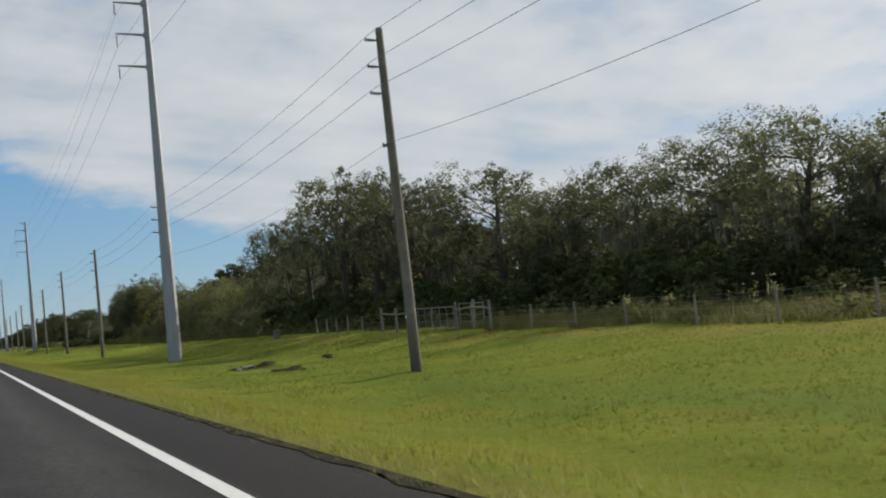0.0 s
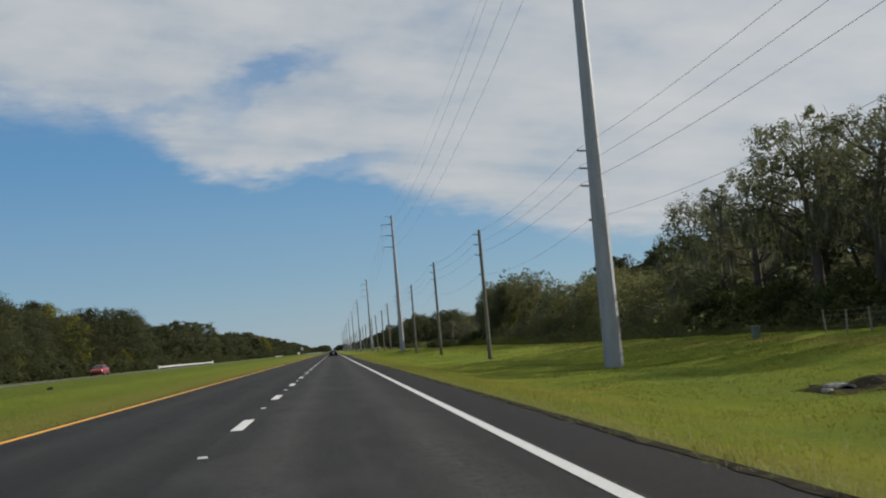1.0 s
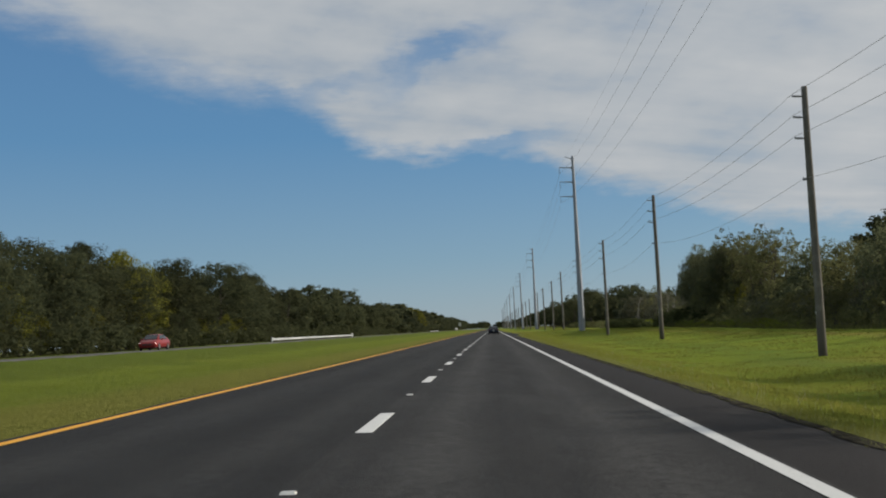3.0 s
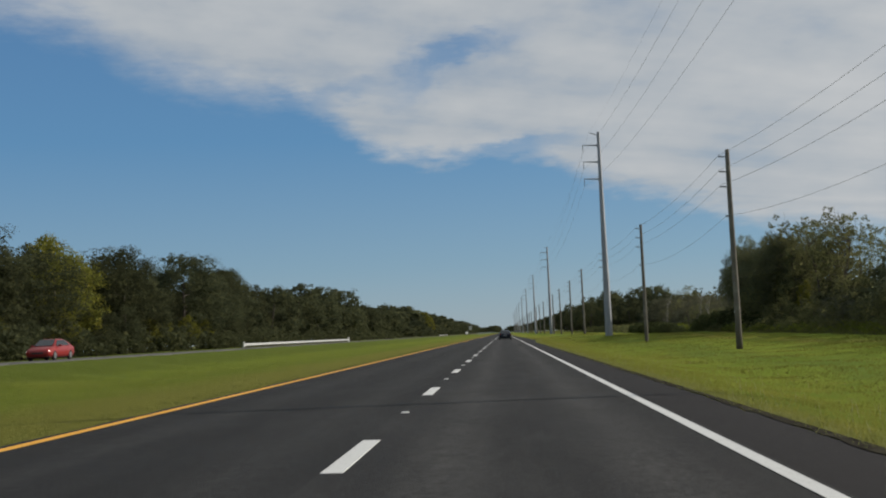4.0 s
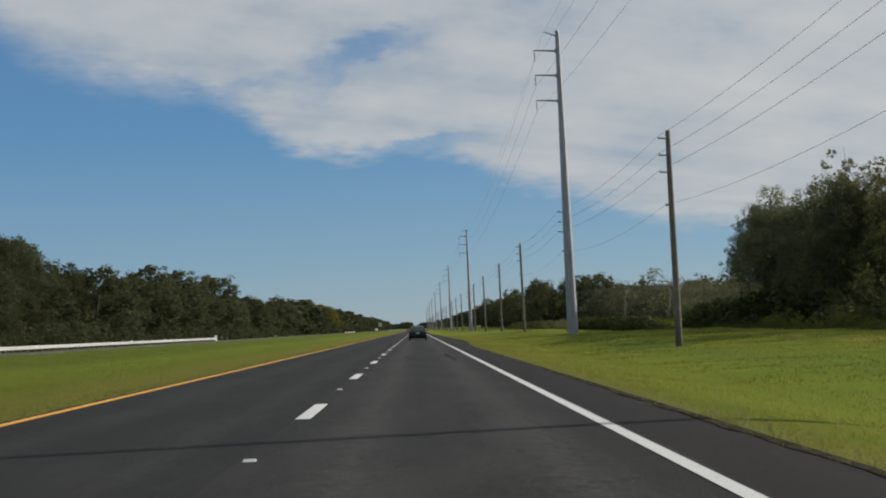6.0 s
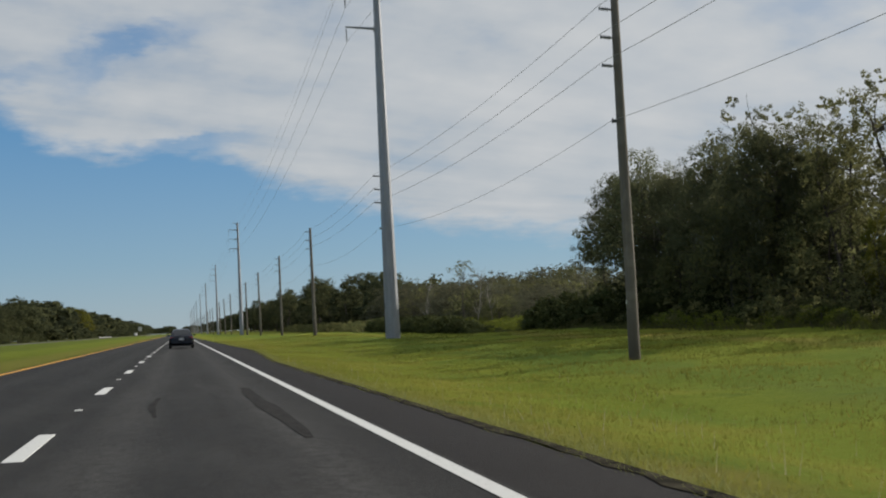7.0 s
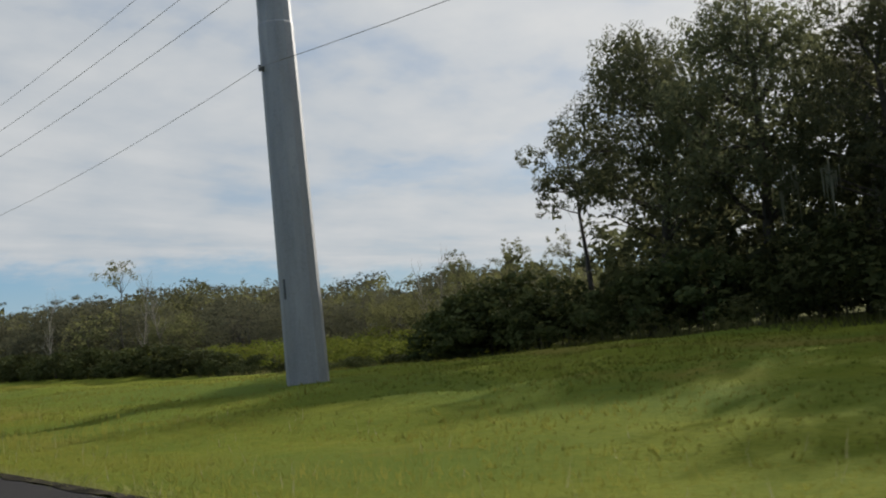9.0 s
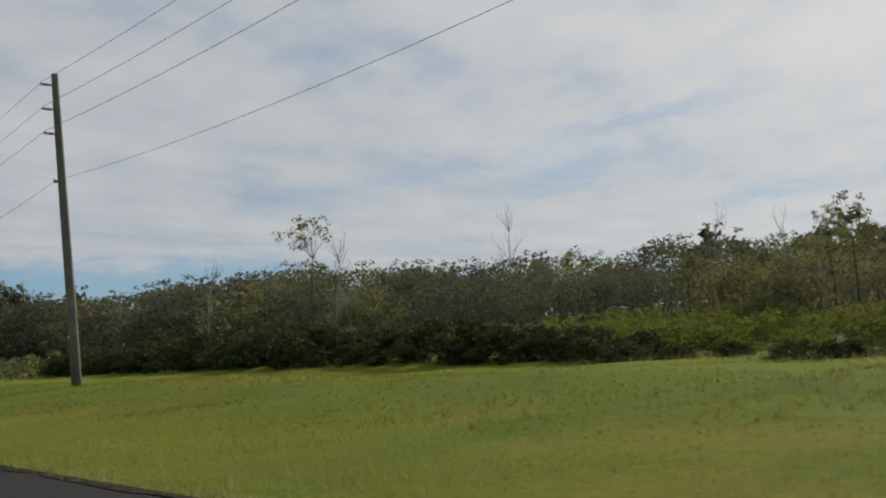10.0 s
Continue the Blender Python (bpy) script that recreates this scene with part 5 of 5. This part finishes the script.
# ---- fence and gate ----
def build_fence():
    rng = random.Random(8)
    X = 24.5
    ys = [22, 26.5, 31, 35.6, 40.4, 44.5, 48.8, 53.3, 55.4, 57.6, 64.5, 67.1, 69.7, 73.8, 77.0, 79.4, 82.0, 84.4]
    fence = new("wire_fence")
    tagged(fence, "wire fence on weathered wooden posts along the woods", "fence")
    for y in ys:
        big = y in (53.3, 55.4, 57.6, 64.5, 67.1, 69.7)
        h = 1.55 if big else rng.uniform(1.15, 1.35)
        r = 0.085 if big else 0.05
        z = gz(X, y)
        ob = part("post", Geo().tube([(0, 0, -0.3), (0, 0, h * 0.5), (0, 0, h - 0.02), (0, 0, h)], [r, r * 0.96, r * 0.92, r * 0.7], 8), M["post"], fence)
        ob.matrix_basis = Matrix.Translation((X, y, z)) @ pose(0, 0, 0, rng.uniform(-3, 3), rng.uniform(-3, 3), rng.uniform(0, 90))
    for a, b in ((53.3, 55.4), (55.4, 57.6), (64.5, 67.1), (67.1, 69.7)):
        part("brace_rail", Geo().tube([(X, a, gz(X, a) + 1.15), (X, b, gz(X, b) + 1.15)], 0.05, 7), M["post"], fence)
    for h in (0.35, 0.65, 0.9, 1.12):
        for run in (ys[:10], ys[10:]):
            part("wire", Geo().tube([(X, y, gz(X, y) + h) for y in run], 0.0035, 4), M["wire"], fence)
    gate = new("tube_gate")
    tagged(gate, "grey tubular metal farm gate, closed, between posts", "gate")
    y0, y1 = 57.9, 64.2
    z0, z1 = gz(X, y0) + 0.18, gz(X, y1) + 0.18
    at = lambda t, h: (X - 0.05, y0 + (y1 - y0) * t, z0 + (z1 - z0) * t + h)
    for lo, hi in ((0.0, 0.485), (0.515, 1.0)):
        leaf = part("gate_leaf", Geo().tube([at(lo, 0), at(lo, 1.15), at(hi, 1.15), at(hi, 0), at(lo, 0)], 0.024, 8), M["tube"], gate)
        for h in (0.4, 0.78):
            part("rail", Geo().tube([at(lo, h), at(hi, h)], 0.010, 6), M["tube"], leaf)
        for q in (0.33, 0.66):
            part("stile", Geo().tube([at(lo + (hi - lo) * q, 0), at(lo + (hi - lo) * q, 1.15)], 0.018, 6), M["tube"], leaf)
    # a holding pen's rails stand behind the gate
    pen = new("pen_panel")
    tagged(pen, "grey metal livestock panel behind the gate", "fence panel")
    for y in (59.6, 61.3, 63.0):
        part("upright", Geo().tube([(27.0, y, gz(27, y) - 0.1), (27.0, y, gz(27, y) + 1.5)], 0.035, 7), M["tube"], pen)
    for h in (0.4, 0.8, 1.15, 1.45):
        part("rail", Geo().tube([(27.0, 59.6, gz(27, 59.6) + h), (27.0, 63.0, gz(27, 63.0) + h)], 0.02, 6), M["tube"], pen)


build_fence()


def build_box():
    z = gz(22.4, 88.5)
    box = new("utility_pedestal")
    tagged(box, "small green utility pedestal standing in the grass", "utility box")
    part("body", Geo().box((22.4, 88.5, z + 0.28), (0.40, 0.34, 0.62), 12, 0.04), M["green_box"], box)
    part("cap", Geo().box((22.4, 88.5, z + 0.63), (0.46, 0.40, 0.10), 12, 0.04), M["green_box"], box)


build_box()


def build_culvert():
    x, y = 13.1, 58.0
    z = gz(x, y)
    culvert = new("culvert_end")
    tagged(culvert, "broken concrete culvert end in dark bare soil", "culvert")
    part("headwall", Geo().box((x, y + 0.25, z + 0.06), (0.62, 0.2, 0.2), 8, 0.04), M["concrete"], culvert)
    pipe = Geo()
    n = 14
    for r in (0.36, 0.28):
        for yy in (y - 0.5, y + 0.3):
            pipe.v.extend([(x + r * math.cos(a), yy, z - 0.08 + r * 0.7 * math.sin(a)) for a in (2 * math.pi * k / n for k in range(n))])
    for k in range(n):
        q = (k + 1) % n
        pipe.f += [(k, q, n + q, n + k), (2 * n + k, 3 * n + k, 3 * n + q, 2 * n + q), (k, 2 * n + k, 2 * n + q, q)]
    part("pipe", pipe, M["concrete"], culvert)
    rng = random.Random(4)
    for i in range(4):
        part("rubble", Geo().box((x + rng.uniform(-1.1, 1.1), y + rng.uniform(-0.9, 0.1), z + 0.05), (rng.uniform(0.12, 0.25), rng.uniform(0.1, 0.2), rng.uniform(0.08, 0.14)), rng.uniform(0, 90), 0.03), M["concrete"], culvert)


build_culvert()


def soil_patch(x, y, rx, ry, seed):
    """An eroded patch of bare soil, darkened for bank shade, with a raised, lumpy rim."""
    rng = random.Random(seed)
    g = Geo()
    n, rings = 22, 5
    edge = [1 + rng.uniform(-0.3, 0.25) for _ in range(n)]
    for k in range(rings):
        t = (k + 1) / rings
        for i in range(n):
            a = 2 * math.pi * i / n
            X, Y = x + rx * t * edge[i] * math.cos(a), y + ry * t * edge[i] * math.sin(a)
            lump = 0.11 * math.sin(math.pi * t) * rng.uniform(0.2, 1.0) if t < 1 else -0.03
            g.v.append((X, Y, gz(X, Y) + lump * 0.6 + 0.04))
    g.v.append((x, y, gz(x, y) + 0.02))
    for k in range(rings - 1):
        for i in range(n):
            a, b = k * n + i, k * n + (i + 1) % n
            g.f.append((a, b, b + n, a + n)[::-1])
    for i in range(n):
        g.f.append((len(g.v) - 1, i, (i + 1) % n))
    return thing("soil_patch", g, M["soil"], "bare eroded soil in the grass, darkened for bank shade", "bare soil", "bare soil patches")


for i, (x, y, rx, ry) in enumerate(((13.2, 57.6, 1.0, 2.0), (13.2, 50.8, 0.6, 2.0), (16.8, 56.5, 0.22, 0.8))):
    soil_patch(x, y, rx, ry, i)


# ---- guardrail beyond the median ----
def build_guardrail(y0, y1):
    rail = new("guardrail")
    tagged(rail, "galvanised W-beam guardrail beside the opposite road", "guardrail", "guardrails beyond the median")
    X, base = -34.6, 0.54
    prof = [(0.0, 0.39), (0.05, 0.42), (0.08, 0.47), (0.05, 0.52), (0.0, 0.55), (0.05, 0.58), (0.08, 0.63), (0.05, 0.68), (0.0, 0.71)]
    k, y = 0, y0
    panel = Geo()
    for yy in (0.0, 3.86):
        panel.v.extend([(dx, yy, dz) for dx, dz in prof])
        panel.v.extend([(dx - 0.012, yy, dz) for dx, dz in prof])
    m = len(prof)
    for i in range(m - 1):
        panel.f += [(i, i + 1, 2 * m + i + 1, 2 * m + i), (3 * m + i, 3 * m + i + 1, m + i + 1, m + i)]
    panel.f += [(0, 2 * m, 3 * m, m), (m - 1, 2 * m - 1, 4 * m - 1, 3 * m - 1)]
    pm = panel.mesh("rail_panel", M["rail"])
    qm = Geo().box((-0.14, 0, 0.15), (0.15, 0.10, 1.1), 0, 0.01).mesh("post", M["post"])
    bm = Geo().box((-0.04, 0, 0.55), (0.08, 0.12, 0.3), 0, 0.01).mesh("block", M["post"])
    while y < y1:
        part("rail_panel", pm, None, rail).location = (X, y, base)
        for d in (0.0, 1.93):
            part("post", qm, None, rail).location = (X, y + d, base)
            part("block", bm, None, rail).location = (X, y + d, base)
        y += 3.83
    part("end_cap", Geo().tube([(X, y0 - 0.1, base + 0.2), (X, y0 - 0.1, base + 0.9)], 0.16, 10), M["rail"], rail, "rounded end shoe")
    for d in (0.0, 0.8, 1.6):
        part("end_post", Geo().box((X - 0.05, y1 + d + 1, base + 0.55), (0.10, 0.36, 1.1), 0, 0.02), M["rail"], rail)


build_guardrail(262.0, 364.0)
build_guardrail(728.0, 812.0)


# ---- vehicles ----
def loft(stations, ring):
    """Skin over rings of points, closed at both ends."""
    g = Geo()
    rings = [ring(*s) for s in stations]
    n = len(rings[0])
    for r in rings:
        g.v.extend(r)
    for i in range(len(rings) - 1):
        for j in range(n):
            a, b = i * n + j, i * n + (j + 1) % n
            g.f.append((a, b, b + n, a + n)[::-1])
    g.f.append(tuple(range(n)))
    g.f.append(tuple(reversed(range((len(rings) - 1) * n, len(rings) * n))))
    return g


def body_ring(y, w, zb, zs, zt):
    h = [(0.0, zb), (0.72 * w, zb), (0.93 * w, zb + 0.06), (w, zb + 0.22), (0.995 * w, 0.5 * (zb + zs) + 0.1), (0.955 * w, zs), (0.8 * w, zt - 0.012), (0.0, zt)]
    return [(x, y, z) for x, z in h] + [(-x, y, z) for x, z in reversed(h[1:-1])]


def cabin_ring(y, w, z0, z1):
    h = [(0.0, z0 - 0.05), (w, z0 - 0.05), (w * 0.985, z0 + 0.02), (w - 0.22 * (z1 - z0) / 0.45, z1 - 0.05), (w - 0.30 * (z1 - z0) / 0.45, z1 - 0.01), (0.0, z1)]
    return [(x, y, z) for x, z in h] + [(-x, y, z) for x, z in reversed(h[1:-1])]


def build_car(name, label, paint):
    car = new(name)
    tagged(car, label, "car")
    part("body", loft([(-2.33, 0.74, 0.42, 0.72, 0.78), (-2.28, 0.84, 0.30, 0.86, 0.93), (-2.0, 0.89, 0.22, 0.92, 1.0), (-1.3, 0.91, 0.20, 0.93, 1.02), (0, 0.915, 0.19, 0.90, 0.98), (1.2, 0.91, 0.20, 0.87, 0.96), (1.9, 0.88, 0.21, 0.78, 0.86), (2.25, 0.80, 0.26, 0.66, 0.72), (2.34, 0.66, 0.34, 0.58, 0.62)], body_ring), paint, car, smooth=True)
    cabin = part("cabin", loft([(-1.95, 0.80, 0.96, 1.0), (-1.3, 0.81, 0.96, 1.36), (-0.85, 0.815, 0.95, 1.445), (-0.1, 0.82, 0.94, 1.465), (0.35, 0.815, 0.93, 1.42), (1.25, 0.79, 0.92, 0.96)], cabin_ring), paint, car, smooth=True)
    part("rear_window", Geo().add([(-0.60, -1.90, 1.04), (0.60, -1.90, 1.04), (0.50, -1.26, 1.385), (-0.50, -1.26, 1.385), (-0.60, -1.86, 1.0), (0.60, -1.86, 1.0), (0.50, -1.2, 1.34), (-0.50, -1.2, 1.34)], [(0, 1, 2, 3), (7, 6, 5, 4), (0, 4, 5, 1), (1, 5, 6, 2), (2, 6, 7, 3), (3, 7, 4, 0)]), M["glass"], cabin, "dark tinted rear window")
    part("windscreen", Geo().add([(0.62, 1.24, 1.0), (-0.62, 1.24, 1.0), (-0.52, 0.38, 1.425), (0.52, 0.38, 1.425), (0.62, 1.18, 0.96), (-0.62, 1.18, 0.96), (-0.52, 0.32, 1.38), (0.52, 0.32, 1.38)], [(0, 1, 2, 3), (7, 6, 5, 4), (0, 4, 5, 1), (1, 5, 6, 2), (2, 6, 7, 3), (3, 7, 4, 0)]), M["glass"], cabin, "dark windscreen")
    for s in (-1, 1):
        for y0, y1, y2, y3 in ((-1.45, -0.42, -0.42, -1.0), (-0.34, 0.95, 0.35, -0.34)):
            lo, hi = 0.812, 0.638
            v = [(s * lo, y0, 0.99), (s * lo, y1, 0.985), (s * hi, y2, 1.36), (s * hi, y3, 1.37)]
            v += [(x - s * 0.03, y, z) for x, y, z in v]
            f = [(0, 1, 2, 3), (7, 6, 5, 4), (0, 4, 5, 1), (1, 5, 6, 2), (2, 6, 7, 3), (3, 7, 4, 0)]
            part("side_window", Geo().add(v, f if s > 0 else [q[::-1] for q in f]), M["glass"], cabin)
        part("tail_lamp", Geo().box((s * 0.66, -2.25, 0.80), (0.34, 0.12, 0.15), 0, 0.03), M["lamp_red"], car, "red tail lamp")
        part("headlamp", Geo().box((s * 0.62, 2.17, 0.63), (0.36, 0.2, 0.13), s * -14, 0.04), M["lamp_lit"] if paint == M["red"] else M["lamp_white"], car, "lit headlamp" if paint == M["red"] else "clear headlamp")
        part("door_mirror", Geo().box((s * 0.98, 0.72, 0.99), (0.2, 0.12, 0.14), 0, 0.04), paint, car)
        for y in (-1.38, 1.42):
            tyre = part("wheel", Geo().tube([(s * 0.72, y, 0.32), (s * 0.74, y, 0.32), (s * 0.90, y, 0.32), (s * 0.92, y, 0.32)], [0.28, 0.32, 0.32, 0.28], 20), M["tyre"], car, "black rubber tyre")
            part("rim", Geo().tube([(s * 0.85, y, 0.32), (s * 0.925, y, 0.32), (s * 0.93, y, 0.32)], [0.21, 0.21, 0.10], 16), M["rim"], tyre)
    part("rear_bumper", Geo().box((0, -2.32, 0.45), (1.5, 0.1, 0.22), 0, 0.04), paint, car)
    part("front_grille", Geo().box((0, 2.30, 0.50), (0.9, 0.1, 0.16), 0, 0.03), M["trim"], car)
    part("number_plate", Geo().box((0, -2.345, 0.70), (0.32, 0.02, 0.16), 0, 0.006), M["plate"], car)
    part("underbody", Geo().box((0, 0, 0.24), (1.5, 4.2, 0.14), 0, 0.03), M["trim"], car)
    return car


lead = build_car("dark_car", "dark navy saloon car driving ahead in the lane", M["navy"])
lead.matrix_basis = Matrix.Translation((-0.15, 285.0, road_z(-0.15))) @ Matrix.Rotation(math.atan(CROSS), 4, "Y")
far_car = copy_thing(lead, Matrix.Translation((-0.2, 372.0, road_z(-0.2))))
tagged(far_car, "dark saloon car far ahead in the lane")
red_car = build_car("red_car", "bright red saloon car on the opposite road", M["red"])
red_car.matrix_basis = Matrix.Translation((-31.8, 189.6, 0.685)) @ Matrix.Rotation(math.pi, 4, "Z")


# ---- marks on the road ----
def skid(x, y0, y1, w, seed, mat, label):
    rng = random.Random(seed)
    g = Geo()
    n = 14
    for i in range(n + 1):
        t = i / n
        y = y0 + (y1 - y0) * t
        k = w * (0.35 + 0.65 * math.sin(math.pi * min(1, t * 1.3) * 0.77)) * rng.uniform(0.75, 1.1)
        c = x + 0.05 * math.sin(t * 5 + seed)
        g.v.extend([(c - k / 2, y, road_z(c - k / 2) + 0.0045), (c + k / 2, y, road_z(c + k / 2) + 0.0045)])
    for i in range(n):
        g.f.append((2 * i, 2 * i + 1, 2 * i + 3, 2 * i + 2))
    part("tyre_mark", g, mat, road, label)


skid(1.0, 206.5, 218.0, 0.30, 1, M["rubber"], "dark rubber tyre mark")
skid(-0.68, 210.5, 215.5, 0.12, 2, M["rubber"], "dark rubber tyre mark")
skid(-3.52, 142.6, 147.4, 0.10, 3, M["scuff"], "pale scuff on the asphalt")


# ---- small things beyond the yellow line ----
def build_scrap():
    g = Geo()
    n = 16
    for i in range(n + 1):
        a = math.pi * 0.9 * i / n
        r = 0.22 + 0.02 * math.sin(i * 2.1)
        for w, k in ((-0.11, 1.0), (0.11, 1.0), (0.10, 0.45), (-0.10, 0.45)):
            g.v.append((r * k * math.cos(a), w + 0.04 * math.sin(i * 0.8), max(0.0, r * k * math.sin(a) - 0.03)))
    for i in range(n):
        for j in range(4):
            a, b = i * 4 + j, i * 4 + (j + 1) % 4
            g.f.append((a, b, b + 4, a + 4))
    g.f += [(3, 2, 1, 0), (4 * n, 4 * n + 1, 4 * n + 2, 4 * n + 3)]
    ob = thing("tyre_scrap", g, M["tyre"], "curled black scrap of tyre on the median grass", "debris")
    ob.matrix_basis = Matrix.Translation((-20.3, 112.9, gz(-20.3, 112.9))) @ Matrix.Rotation(radians(30), 4, "Z")


build_scrap()


def build_far_sign():
    sign = new("road_sign")
    tagged(sign, "far grey-backed road sign on a tall steel post", "road sign")
    z = gz(-24.6, 960)
    part("post", Geo().box((-24.6, 960, z + 2.2), (0.14, 0.14, 4.6), 0, 0.02), M["dark_steel"], sign)
    part("board", Geo().box((-24.6, 959.88, z + 4.6), (2.1, 0.06, 2.6), 0, 0.02), M["plate"], sign)


build_far_sign()


def build_van():
    van = new("white_van")
    tagged(van, "far white van on the opposite road", "van")
    part("body", loft([(-2.5, 0.88, 0.45, 1.75, 1.95), (-2.45, 0.94, 0.32, 1.9, 2.05), (1.0, 0.95, 0.30, 1.9, 2.06), (1.5, 0.94, 0.30, 1.55, 1.75), (1.9, 0.93, 0.30, 1.05, 1.15), (2.45, 0.88, 0.32, 0.92, 1.0), (2.55, 0.76, 0.42, 0.80, 0.86)], body_ring), M["marker"], van, smooth=True)
    part("windscreen", Geo().add([(0.72, 1.92, 1.16), (-0.72, 1.92, 1.16), (-0.66, 1.30, 1.86), (0.66, 1.30, 1.86), (0.72, 1.84, 1.12), (-0.72, 1.84, 1.12), (-0.66, 1.22, 1.82), (0.66, 1.22, 1.82)], [(0, 1, 2, 3), (7, 6, 5, 4), (0, 4, 5, 1), (1, 5, 6, 2), (2, 6, 7, 3), (3, 7, 4, 0)]), M["glass"], van, "dark windscreen")
    for s in (-1, 1):
        part("headlamp", Geo().box((s * 0.66, 2.5, 0.78), (0.26, 0.12, 0.16), 0, 0.03), M["lamp_white"], van, "clear headlamp")
        for y in (-1.6, 1.6):
            tyre = part("wheel", Geo().tube([(s * 0.74, y, 0.34), (s * 0.76, y, 0.34), (s * 0.93, y, 0.34), (s * 0.95, y, 0.34)], [0.30, 0.34, 0.34, 0.30], 16), M["tyre"], van, "black rubber tyre")
            part("rim", Geo().tube([(s * 0.88, y, 0.34), (s * 0.955, y, 0.34)], [0.2, 0.18], 12), M["rim"], tyre)
    van.matrix_basis = Matrix.Translation((-29.0, 1005.0, 0.69)) @ Matrix.Rotation(math.pi, 4, "Z")


build_van()


def build_crossover():
    g = Geo()
    xs = [-6.0 - 1.0 * i for i in range(21)]
    for x in xs:
        flare = 5.0 * (abs(x + 16) / 10) ** 3
        for y in (985 - flare, 1030 + flare):
            g.v.append((x, y, gz(x, 985) + 0.22))
    for i in range(len(xs) - 1):
        g.f.append((2 * i, 2 * i + 1, 2 * i + 3, 2 * i + 2))
    thing("crossover", g, M["concrete"], "pale paved crossover through the grass median", "pavement", kind="structure")


build_crossover()
